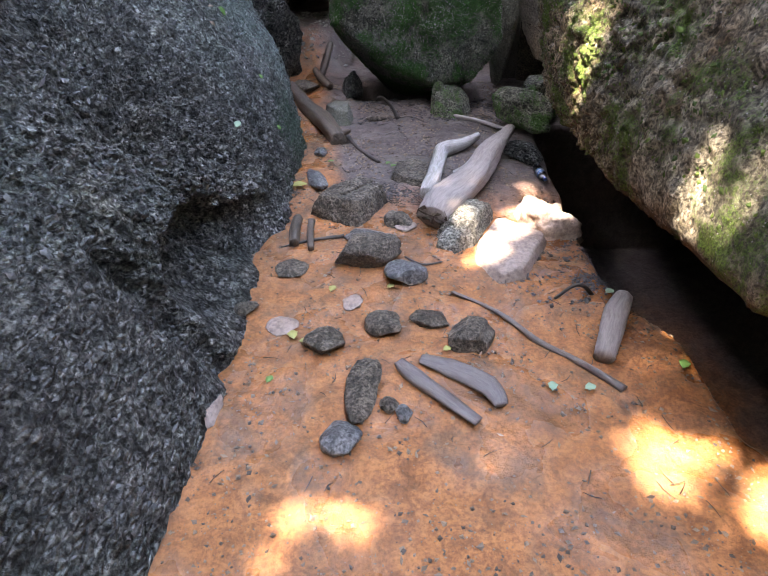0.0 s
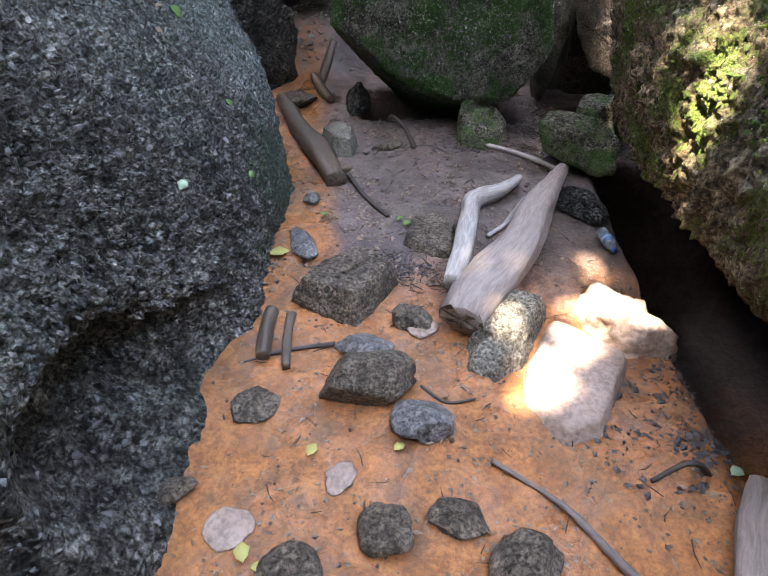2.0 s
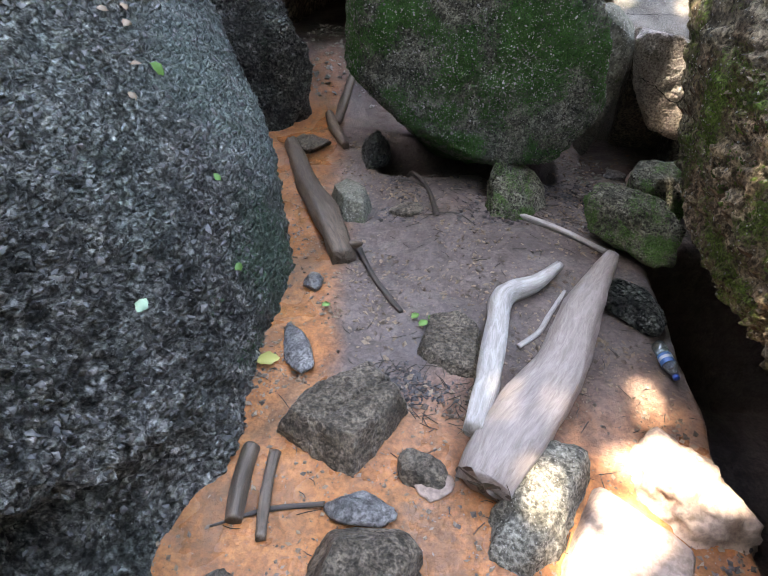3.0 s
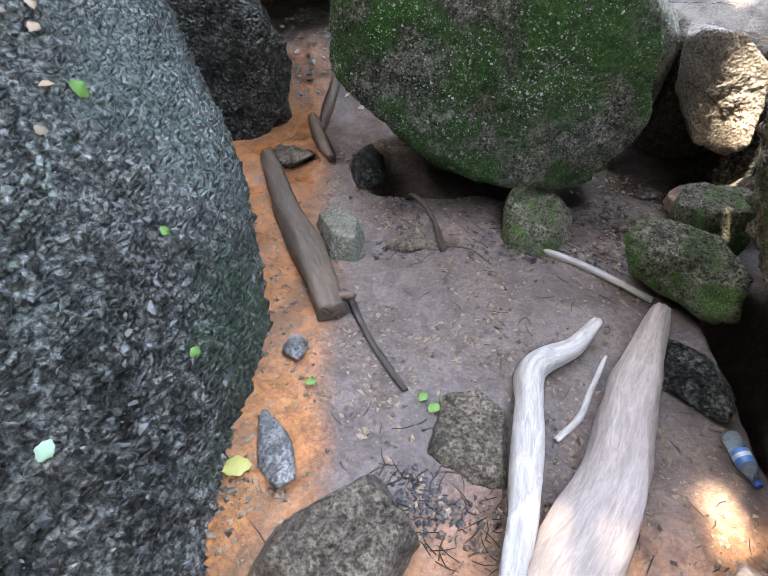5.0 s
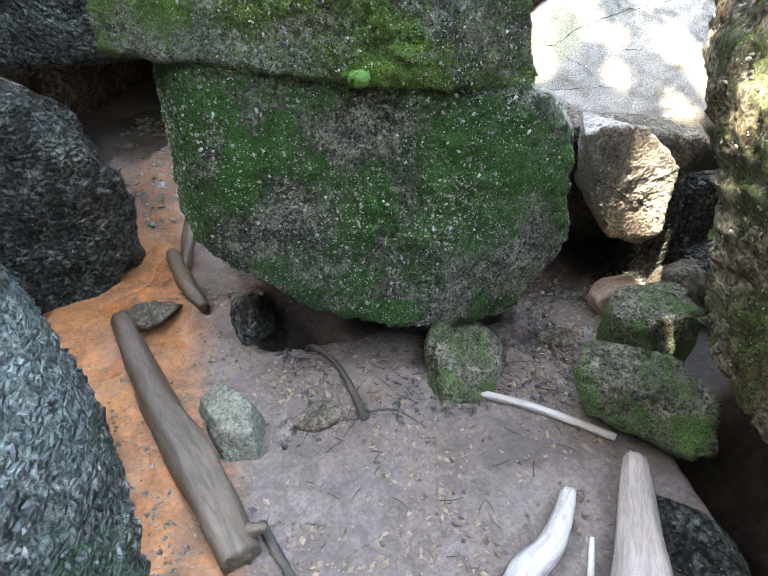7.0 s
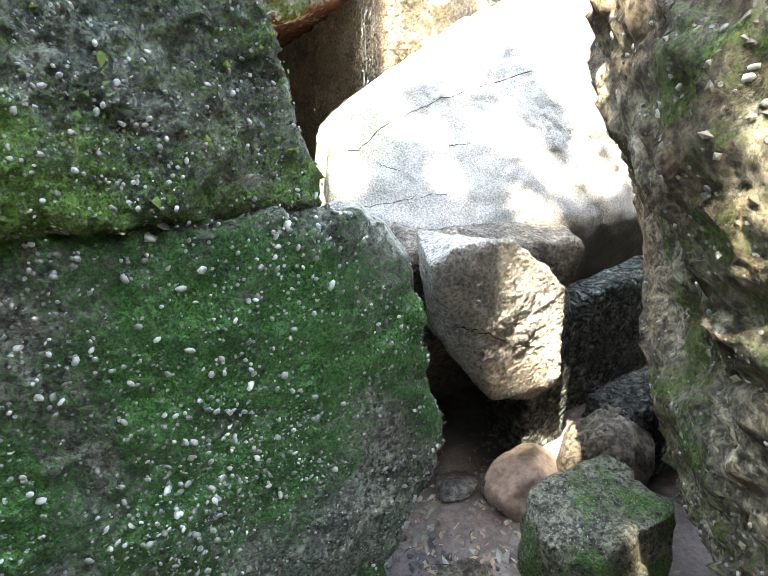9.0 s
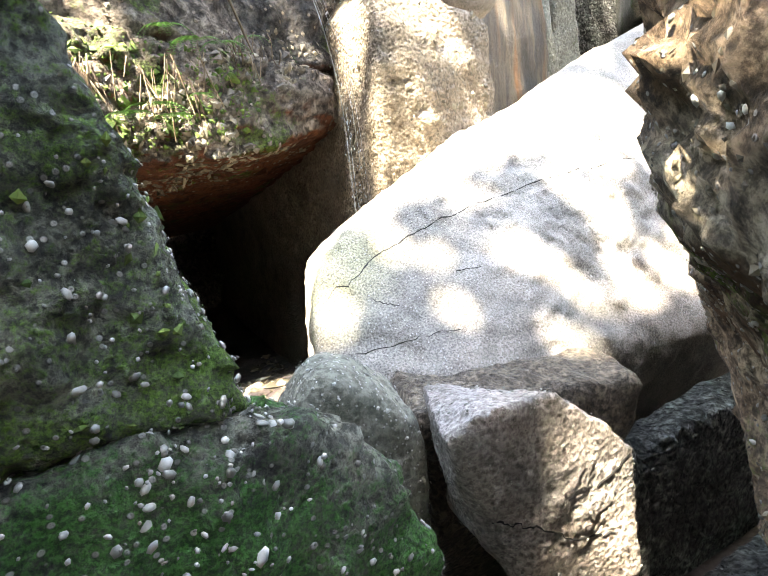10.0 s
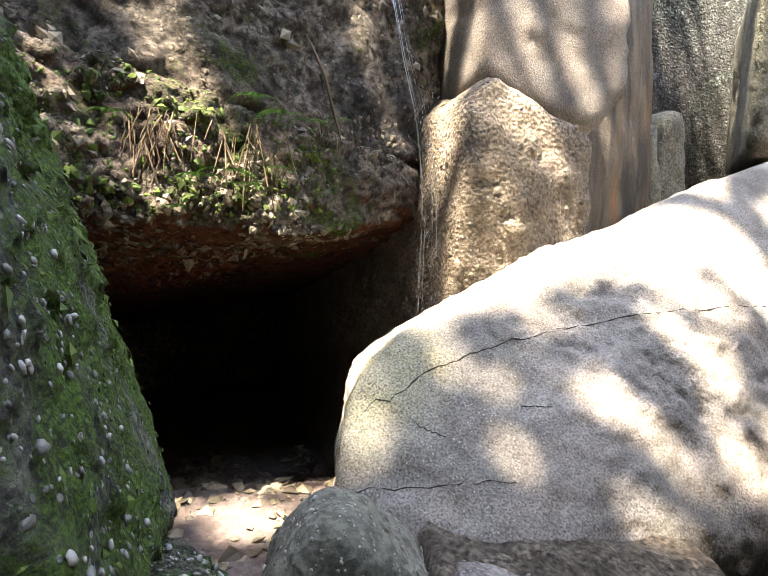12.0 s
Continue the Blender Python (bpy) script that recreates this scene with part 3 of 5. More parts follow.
tagged(rock("boulder", [(-2.4, 7.6, -0.3), (-1.6, 8.4, -0.3), (-1.5, 8.4, 1.6), (-2.4, 7.6, 1.9), (-3.6, 6.5, -0.3), (-3.6, 6.5, 2), (-1.2, 10.6, -0.3), (-1.2, 10.6, 2), (-3, 10.6, -0.3), (-3, 10.6, 2)],
    CAVE_ROCK, level=5, wave=0.05, seed=18), "dark rock closing the side of the cave", "boulder")
COLUMN = tagged(rock("boulder", [(1.78, 6.4, 1.0), (1.84, 6.38, 1.72), (1.87, 6.38, 2.05), (1.99, 6.43, 2.19), (2.48, 6.4, 2.0), (2.48, 6.4, 1.5), (2.05, 6.32, 1.7), (1.76, 6.45, -0.2), (2.5, 6.4, -0.2), (1.78, 10.6, 2.2), (2.6, 7.4, 2.0), (1.75, 10.6, -0.2), (2.6, 10.6, -0.2)],
    TAN_ROCK, level=6, edge=90, wave=0.03, crumble=0.02, seed=12, focus=(-0.1, -0.5, 0)), "tall sun-flecked brown rock beside the waterfall", "boulder")
tagged(rock("boulder", [(2.0, 6.55, 2.22), (2.55, 6.5, 2.04), (2.75, 6.5, 2.25), (2.8, 6.6, 3.2), (1.95, 6.6, 3.2), (2.0, 7.4, 2.1), (2.9, 7.4, 2.1), (2.0, 7.4, 3.2), (2.9, 7.4, 3.2)],
    PALE_ROCK, level=5, wave=0.03, seed=13), "pale rock resting above the brown rock", "boulder")
tagged(rock("boulder", [(2.6, 7.2, -0.2), (3.75, 7.3, -0.2), (3.62, 7.3, 1.9), (3.8, 7.4, 3.4), (2.6, 7.2, 3.4), (2.6, 9, -0.2), (4, 9, -0.2), (2.6, 9, 3.4), (4, 9, 3.4)],
    STREAKED, level=5, wave=0.03, seed=14), "streaked brown rock wall", "boulder")
tagged(rock("boulder", [(4.55, 7.3, -0.2), (4.6, 7.35, 2.18), (6, 7.2, -0.2), (6, 7.2, 2.3), (5.7, 8.4, -0.2), (5.7, 8.4, 2.2), (6, 8.4, 0), (6, 8.4, 2.3)],
    PALE_ROCK, level=5, wave=0.03, seed=15), "pale lower block of the layered wall", "boulder")
tagged(rock("boulder", [(4.55, 7.3, 2.24), (4.62, 7.35, 3.6), (6, 7.2, 2.35), (6, 7.2, 3.6), (5.7, 8.4, 2.25), (5.7, 8.4, 3.6), (6, 8.4, 2.3), (6, 8.4, 3.6)],
    GREY_ROCK, level=5, wave=0.03, seed=19), "pale upper block of the layered wall", "boulder")
for k, (a, b) in enumerate([((3.78, 7.6, 1.7), (0.42, 0.4, 1.5)), ((4.12, 7.7, 2.15), (0.36, 0.35, 0.85)), ((4.15, 7.6, 1.55), (0.32, 0.3, 0.9)), ((3.7, 7.3, 1.45), (0.5, 0.4, 0.7))]):
    x, y, z = a
    w, d, h = (q / 2 for q in b)
    tagged(rock("boulder", [(x - w, y - d, z - h), (x + w, y - d, z - h * 0.9), (x - w * 0.8, y + d, z - h), (x + w, y + d, z - h), (x - w * 0.6, y - d, z + h * 0.7), (x + w * 0.5, y - d * 0.9, z + h), (x + w * 0.7, y + d, z + h * 0.8), (x - w * 0.5, y + d, z + h)],
        GREY_ROCK, level=4, wave=0.02, seed=30 + k), "grey block jammed in a rock cleft", "boulder", "blocks in the cleft")
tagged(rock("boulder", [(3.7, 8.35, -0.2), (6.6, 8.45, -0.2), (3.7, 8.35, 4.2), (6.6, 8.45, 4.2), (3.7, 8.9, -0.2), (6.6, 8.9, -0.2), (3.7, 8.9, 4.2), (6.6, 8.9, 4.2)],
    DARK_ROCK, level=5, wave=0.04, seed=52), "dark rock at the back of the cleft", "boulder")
tagged(rock("cave_wall", [(-5, 10.4, -0.3), (8, 10.4, -0.3), (-5, 10.4, 5), (8, 10.4, 5), (-5, 11.4, -0.3), (8, 11.4, -0.3), (-5, 11.4, 5), (8, 11.4, 5)],
    CAVE_ROCK, level=5, wave=0.1, seed=16), "dark back wall of the cave", "cave", kind="structure")


# ---- logs and sticks ----
def gz(x, y, up=0.0):
    return (x, y, ground_height(x, y) + up)


def laid(points, up):
    return [gz(x, y, up) for x, y in points]


tagged(limb("log", [(0.37, 2.68, 0.13), (0.45, 2.84, 0.15), (0.68, 3.2, 0.16), (0.86, 3.63, 0.16), (1.07, 4.05, 0.17)], [0.105, 0.125, 0.11, 0.09, 0.035], LOG_GREY, sides=28, squash=0.75, rough=0.1, rings=16), "weathered grey driftwood log on the mud", "log")
tagged(limb("log", [(-0.33, 3.97, 0.08), (-0.5, 4.35, 0.1), (-0.68, 4.7, 0.1), (-0.92, 5.25, 0.12)], [0.07, 0.075, 0.07, 0.045], LOG_DARK, sides=22, knots=0.25), "dark wet log lying along the stream", "log")
tagged(limb("branch", [(0.33, 2.85, 0.2), (0.4, 3.14, 0.17), (0.46, 3.5, 0.14), (0.485, 3.67, 0.13), (0.54, 3.75, 0.12), (0.67, 3.83, 0.12), (0.8, 3.99, 0.12)], [0.04, 0.048, 0.05, 0.055, 0.052, 0.042, 0.028], BRANCH_PALE, sides=20, knots=0.3), "bleached bent branch leaning on the log", "branch")
def end_grain(ob, place, ahead, radius, squash, seed):
    """The jagged broken face at a log's end."""
    rng = random.Random(seed)
    ahead = Vector(ahead).normalized()
    side = ahead.cross(Vector((0, 0, 1))).normalized()
    over = side.cross(ahead)
    verts, faces, n = [], [], 26
    for ring in range(5):
        for j in range(n):
            a, r = math.tau * j / n, radius * (ring + 1) / 5
            jag = ahead * radius * (0.22 - 0.1 * ring / 4 + 0.22 * noise.noise(Vector((math.cos(a) * 3, math.sin(a) * 3, ring * 0.4 + seed))))
            verts.append(Vector(place) + side * math.cos(a) * r + over * math.sin(a) * r * squash + jag)
    for ring in range(4):
        for j in range(n):
            k = (j + 1) % n
            faces.append((ring * n + j, ring * n + k, ring * n + n + k, ring * n + n + j))
    faces.append(list(range(n)))
    part("broken_end", mesh_object("broken_end", [v[:] for v in verts], faces, LOG_DARK, smooth=False), ob, "dark jagged broken end")


LOGS = [o for o in scene.objects if o.name.startswith("log")]
end_grain(LOGS[0], (0.38, 2.7, 0.13), (-0.4, -0.8, -0.1), 0.107, 0.75, 1)
end_grain(LOGS[1], (-0.335, 3.98, 0.08), (0.4, -0.9, 0), 0.068, 1.0, 2)
part("stub", limb("stub", [(-0.3, 4.05, 0.12), (-0.26, 4.04, 0.14), (-0.24, 4.03, 0.15)], (0.03, 0.02, 0.01), LOG_DARK, sides=9), LOGS[1], "short broken stub of a side branch")
end_grain([o for o in scene.objects if o.name.startswith("branch")][0], (0.79, 3.98, 0.12), (0.6, 0.7, 0), 0.027, 1.0, 3)
STICKS = [
    ("long grey stick on wet clay", [(0.46, 2.04), (0.69, 1.87), (0.86, 1.66), (1.05, 1.5), (1.18, 1.35)], (0.01, 0.014, 0.016, 0.016, 0.02), BARK),
    ("dark stick beside the wet log", [(-0.27, 4.1), (-0.14, 3.83), (0.01, 3.6)], (0.02, 0.016, 0.012), TWIG),
    ("pale dry stick on mud", [(0.64, 4.5), (0.86, 4.37), (1.1, 4.2)], (0.018, 0.02, 0.014), BRANCH_PALE),
    ("thin pale curved twig", [(0.56, 3.43), (0.66, 3.53), (0.72, 3.65), (0.82, 3.84)], (0.012, 0.014, 0.012, 0.008), BRANCH_PALE),
    ("thin dark twig across the stream", [(-0.56, 2.48), (-0.38, 2.56), (-0.18, 2.6)], (0.004, 0.009, 0.011), TWIG),
    ("dark forked twig on mud", [(-0.1, 5.1), (-0.05, 4.9), (0.08, 4.75), (0.15, 4.46)], (0.006, 0.012, 0.014, 0.016), TWIG),
    ("dark forked twig on mud", [(0.08, 4.75), (0.0, 4.83), (-0.1, 4.86)], (0.012, 0.009, 0.005), TWIG),
    ("wet wooden stick in the stream", [(-0.37, 2.45), (-0.4, 2.62), (-0.41, 2.79)], (0.02, 0.022, 0.02), LOG_DARK),
    ("wet wooden stick in the stream", [(-0.48, 2.5), (-0.5, 2.66), (-0.5, 2.8)], (0.03, 0.034, 0.03), LOG_DARK),
    ("short dark branch near the boulders", [(-0.74, 5.79), (-0.64, 5.5), (-0.53, 5.27)], (0.03, 0.045, 0.03), LOG_DARK),
    ("short dark branch near the boulders", [(-0.6, 6.15), (-0.65, 5.9), (-0.66, 5.62)], (0.035, 0.04, 0.03), LOG_DARK),
    ("thin twig at the stones", [(0.2, 2.38), (0.3, 2.3), (0.42, 2.32)], (0.007, 0.008, 0.005), TWIG),
    ("thin dark twig on mud", [(1.0, 4.85), (1.08, 4.8), (1.17, 4.82)], (0.006, 0.008, 0.006), TWIG),
    ("thin dark twig on mud", [(0.16, 4.5), (0.28, 4.48), (0.38, 4.38)], (0.005, 0.005, 0.003), TWIG),
    ("thin dark twig in the shade", [(1.0, 1.98), (1.2, 2.02), (1.5, 1.95)], (0.008, 0.012, 0.008), TWIG),
]
for k, (label, line, radii, mat) in enumerate(STICKS):
    tagged(limb("stick", laid(line, radii[1] * 0.7), radii, mat, sides=10, rough=0.18, seed=k + 2, rings=8), label, "stick", "sticks on the ground")
tagged(limb("bark", laid([(0.17, 1.47), (0.25, 1.37), (0.5, 1.13)], 0.02), (0.03, 0.045, 0.025), BARK, squash=0.5, seed=21), "wet curled strip of bark", "bark", "bark strips")
tagged(limb("bark", laid([(0.27, 1.5), (0.42, 1.44), (0.57, 1.34), (0.61, 1.23)], 0.02), (0.03, 0.055, 0.055, 0.03), BARK, squash=0.4, seed=22), "wet curled strip of bark", "bark", "bark strips")
tagged(limb("wood_chunk", laid([(1.13, 1.52), (1.27, 1.82), (1.36, 1.97)], 0.045), (0.05, 0.055, 0.045), LOG_GREY, squash=0.8, seed=23), "broken piece of grey wood on clay", "wood")

# ---- stones ----
BLOCK = tagged(rock("stone", [(-0.44, 2.89, 0), (-0.1, 2.7, 0), (0.09, 3.03, 0), (-0.08, 3.28, 0), (-0.4, 3.05, 0), (-0.36, 2.9, 0.16), (-0.1, 2.8, 0.17), (0.04, 3.06, 0.17), (-0.1, 3.17, 0.17), (-0.3, 3.02, 0.16), (-0.42, 2.88, 0.08), (0.08, 3.02, 0.1)],
    STONE, level=6, edge=90, wave=0.012, grit=0.006, crumble=0.006, crumble_scale=20, seed=41, dents=[((-0.2 + 0.017 * k, 2.9 + 0.0165 * k, 0.17), (0.017, 0.017, 0.08), 0.02) for k in range(17)]), "grooved rectangular grey stone block", "stone")
tagged(rock("stone", [(0.62, 2.47, 0.0), (0.78, 2.8, 0.0), (1.09, 2.56, 0.0), (0.88, 2.15, 0.0), (0.73, 2.09, 0.0), (0.58, 2.28, 0.0), (0.64, 2.44, 0.09), (0.8, 2.74, 0.11), (1.04, 2.52, 0.11), (0.86, 2.2, 0.1), (0.74, 2.15, 0.08), (0.63, 2.3, 0.08)],
    SLAB, level=5, wave=0.012, grit=0.006, seed=42), "flat pinkish slab in bright sun", "stone")
tagged(rock("stone", [(0.93, 2.72, -0.02), (0.98, 2.97, -0.02), (1.1, 3.12, -0.02), (1.2, 2.95, -0.02), (1.33, 2.8, -0.02), (1.3, 2.62, -0.02), (1.08, 2.53, -0.02), (1.0, 2.75, 0.11), (1.05, 2.95, 0.13), (1.18, 2.83, 0.12), (1.25, 2.7, 0.12), (1.1, 2.62, 0.1)],
    SLAB, level=5, wave=0.05, wave_scale=6, grit=0.012, crumble=0.02, crumble_scale=14, seed=45), "lumpy pale sunlit rock ledge beside the slab", "stone")
tagged(rock("stone", [(0.36, 2.46, -0.02), (0.5, 2.36, -0.02), (0.64, 2.48, -0.02), (0.8, 2.8, -0.02), (0.78, 2.96, -0.02), (0.6, 2.94, -0.02), (0.4, 2.66, -0.02), (0.42, 2.5, 0.1), (0.52, 2.45, 0.1), (0.6, 2.55, 0.16), (0.73, 2.82, 0.15), (0.6, 2.86, 0.16), (0.46, 2.66, 0.15)],
    SPECKLED, level=5, edge=30, wave=0.025, wave_scale=5, grit=0.012, crumble=0.012, crumble_scale=16, seed=46), "pale speckled stone against the driftwood log", "stone")
tagged(rock("stone", [(0.13, 3.62, -0.02), (0.28, 3.66, -0.02), (0.42, 3.56, -0.02), (0.4, 3.18, -0.02), (0.23, 3.19, -0.02), (0.07, 3.32, -0.02), (0.155, 3.58, 0.09), (0.27, 3.61, 0.1), (0.37, 3.53, 0.1), (0.36, 3.25, 0.09), (0.25, 3.26, 0.1), (0.12, 3.36, 0.1)],
    STONE, level=5, edge=60, wave=0.012, grit=0.006, crumble=0.006, crumble_scale=18, seed=47), "flat grey angular stone bedded in mud", "stone")
tagged(rock("stone", [(-0.54, 4.66, 0), (-0.42, 4.8, 0), (-0.24, 4.56, 0), (-0.27, 4.36, 0), (-0.42, 4.38, 0), (-0.5, 4.64, 0.14), (-0.43, 4.72, 0.16), (-0.29, 4.54, 0.2), (-0.29, 4.42, 0.15), (-0.4, 4.44, 0.18)],
    GREY_ROCK, level=5, edge=40, wave=0.015, grit=0.006, seed=48), "grey blunt-edged stone beside the wet log", "stone")
tagged(rock("stone", [(0.42, 4.56, 0), (0.46, 4.44, 0), (0.68, 4.46, 0), (0.83, 4.64, 0), (0.7, 4.8, 0), (0.48, 4.76, 0), (0.48, 4.64, 0.24), (0.52, 4.74, 0.31), (0.66, 4.78, 0.3), (0.78, 4.68, 0.22), (0.66, 4.52, 0.2), (0.49, 4.5, 0.16)],
    GREEN_STONE, level=5, edge=40, wave=0.02, grit=0.008, crumble=0.01, crumble_scale=18, seed=49), "mossy blunt stone below the boulder", "stone")
STONES = [
    (-0.03, 2.38, (0.38, 0.27, 0.18), STONE, 10, "grey angular stone bedded in clay"),
    (0.21, 2.2, (0.24, 0.19, 0.12), BLUE_STONE, 20, "blue grey wet stone in the stream"),
    (-0.21, 1.6, (0.19, 0.17, 0.09), STONE, 5, "square brown stone on clay"),
    (0.01, 1.31, (0.14, 0.34, 0.09), STONE, -4, "long brown stone on clay"),
    (-0.07, 1.05, (0.14, 0.19, 0.07), BLUE_STONE, -15, "smooth blue oval pebble"),
    (0.09, 1.76, (0.17, 0.17, 0.09), STONE, 30, "small grey stone in the stream"),
    (0.33, 1.81, (0.19, 0.15, 0.05), STONE, 0, "flat grey stone in the stream"),
    (0.54, 1.66, (0.24, 0.2, 0.13), STONE, 25, "dark angular stone on clay"),
    (-0.65, 1.86, (0.14, 0.08, 0.06), STONE, 30, "small dark stone at the water's edge"),
    (-0.65, 1.2, (0.09, 0.18, 0.06), SLAB, 10, "small pale stone beside the boulder"),
    (-0.04, 4.52, (0.18, 0.14, 0.05), STONE, 20, "flat grey stone on mud"),
    (0.52, 4.7, (0.12, 0.12, 0.3), GREEN_STONE, 0, "small mossy stone below the boulder"),
    (0.46, 3.44, (0.07, 0.1, 0.05), STONE, 0, "small grey stone beside the branch"),
    (-0.43, 3.29, (0.11, 0.34, 0.06), BLUE_STONE, 22, "long dark slate in the stream"),
    (-0.46, 3.77, (0.09, 0.12, 0.06), BLUE_STONE, 0, "small dark stone in orange clay"),
    (1.13, 3.75, (0.26, 0.34, 0.12), DARK_ROCK, 10, "flat dark stone in the shade"),
    (0.16, 2.76, (0.16, 0.17, 0.09), STONE, 60, "small dark stone beside the block"),
    (-0.06, 2.59, (0.24, 0.12, 0.07), BLUE_STONE, -8, "flat dark stone across the stream"),
    (1.31, 5.09, (0.14, 0.11, 0.05), BLUE_STONE, 0, "pale blue pebble on the path"),
    (1.12, 4.78, (0.18, 0.13, 0.04), STONE, 0, "flat grey stone on the path"),
    (-0.78, 5.27, (0.28, 0.15, 0.13), STONE, 25, "dark wet stone at the log's end"),
    (-0.3, 5.1, (0.22, 0.25, 0.3), DARK_ROCK, 0, "dark stone under the mossy boulder"),
    (1.5, 4.95, (0.3, 0.2, 0.16), SLAB, 15, "brown stone below the pale wedge"),
    (1.75, 4.85, (0.3, 0.24, 0.34), STONE, 15, "grey stone below the pale wedge"),
    (1.55, 1.75, (0.12, 0.1, 0.07), STONE, 15, "small dark stone in the shade"),
    (1.6, 1.55, (0.09, 0.08, 0.05), STONE, 35, "small dark stone in the shade"),
    (0.13, 1.22, (0.08, 0.08, 0.05), STONE, 15, "small grey pebble on clay"),
    (0.19, 1.17, (0.07, 0.08, 0.05), BLUE_STONE, 15, "small grey pebble on clay"),
    (-0.42, 1.75, (0.16, 0.14, 0.02), SLAB, 15, "flat orange stone in the stream"),
    (-0.08, 1.95, (0.13, 0.1, 0.02), SLAB, 45, "flat red stone in the stream"),
    (-0.47, 2.25, (0.2, 0.16, 0.025), STONE, 45, "flat brown stone in the stream"),
    (0.2, 2.72, (0.14, 0.12, 0.03), SLAB, 45, "flat orange stone in the stream"),
]
for k, (x, y, size, mat, turn, label) in enumerate(STONES):
    stone("stone", x, y, size, mat, turn, seed=k + 3, label=label, group="loose stones")
tagged(rock("stone", [(0.95, 4.34, 0.33), (1.05, 4.46, 0.36), (1.32, 4.3, 0.36), (1.42, 4.12, 0.3), (1.38, 4.02, 0.14), (1.28, 4.02, 0.12), (1.0, 4.28, 0.18), (1.3, 4.4, 0.1), (1.1, 4.4, 0.08)],
    GREEN_STONE, level=5, edge=60, wave=0.02, crumble=0.01, crumble_scale=16, seed=43), "long mossy stone tilted on the path's edge", "stone")
tagged(rock("stone", [(1.25, 4.62, 0.32), (1.3, 4.48, 0.1), (1.52, 4.45, 0.1), (1.58, 4.5, 0.38), (1.35, 4.5, 0.38), (1.32, 4.75, 0.36), (1.6, 4.75, 0.36), (1.3, 4.75, 0.02), (1.6, 4.75, 0.02)],
    GREEN_STONE, level=5, edge=60, wave=0.02, crumble=0.01, crumble_scale=16, seed=44), "square mossy stone on the path's edge", "stone")


# ---- trees whose shade falls on the place ----
def leaf_mat(name, col):
    k = Nodes(name)
    c = k.mix(k.island(), tuple(v * 0.6 for v in col), tuple(v * 1.5 for v in col))
    k.bsdf.inputs["Transmission Weight"].default_value = 0.0
    return k.done(c, 0.55)


LEAF = leaf_mat("green leaf", (0.06, 0.11, 0.025))
LITTER = leaf_mat("dry leaf litter", (0.28, 0.2, 0.13))
FRESH = leaf_mat("fresh leaf", (0.13, 0.28, 0.06))


def leaves(name, places, sizes, material, rng, flat=1.0):
    """One mesh of many small folded leaves."""
    verts, faces = [], []
    for p, s in zip(places, sizes):
        a = Vector((rng.gauss(0, 1), rng.gauss(0, 1), rng.gauss(0, 1) * flat)).normalized()
        b = a.cross(Vector((rng.gauss(0, 0.4), rng.gauss(0, 0.4), 1))).normalized()
        n = a.cross(b)
        p = Vector(p)
        i = len(verts)
        verts += [p - a * s, p + b * s * 0.45 + n * s * 0.12, p + a * s, p - b * s * 0.45 + n * s * 0.12]
        faces += [(i, i + 1, i + 2), (i, i + 2, i + 3)]
    return mesh_object(name, [v[:] for v in verts], faces, material, smooth=False)


def through_gap(share):
    """How bare of leaves a crown must be to let this share of the sun through."""
    return 1.0 if share >= 1 else max(0.0, 1 + math.log(max(share, 0.0005)) / 7)


# place on the level ground, half widths, and the share of the sun that comes through
GAPS = ((1.22, 1.0, 0.24, 0.21, 1.0), (0.58, 0.95, 0.16, 0.12, 0.7), (-0.1, 0.7, 0.26, 0.12, 0.5), (1.6, 0.8, 0.22, 0.22, 1.0), (0.76, 2.36, 0.15, 0.14, 0.8), (0.93, 2.55, 0.18, 0.14, 0.5), (1.14, 2.82, 0.15, 0.15, 0.9),
        (1.1, 3.2, 0.09, 0.2, 0.5), (1.33, 1.5, 0.16, 0.16, 0.3), (0.42, 2.88, 0.1, 0.1, 0.2), (0.6, 3.0, 0.12, 0.2, 0.12), (0.64, 2.7, 0.12, 0.12, 0.5), (1.05, 4.06, 0.08, 0.07, 0.6), (1.58, 4.5, 0.13, 0.2, 0.85),
        (1.74, 4.92, 0.12, 0.14, 0.5), (1.56, 3.12, 0.14, 0.36, 0.6), (1.68, 1.7, 0.2, 0.38, 0.3), (1.76, 5.15, 0.17, 0.17, 1.0), (1.28, 6.58, 0.34, 0.24, 1.0), (1.5, 6.88, 0.3, 0.12, 0.8), (1.3, 4.75, 0.12, 0.12, 0.3))


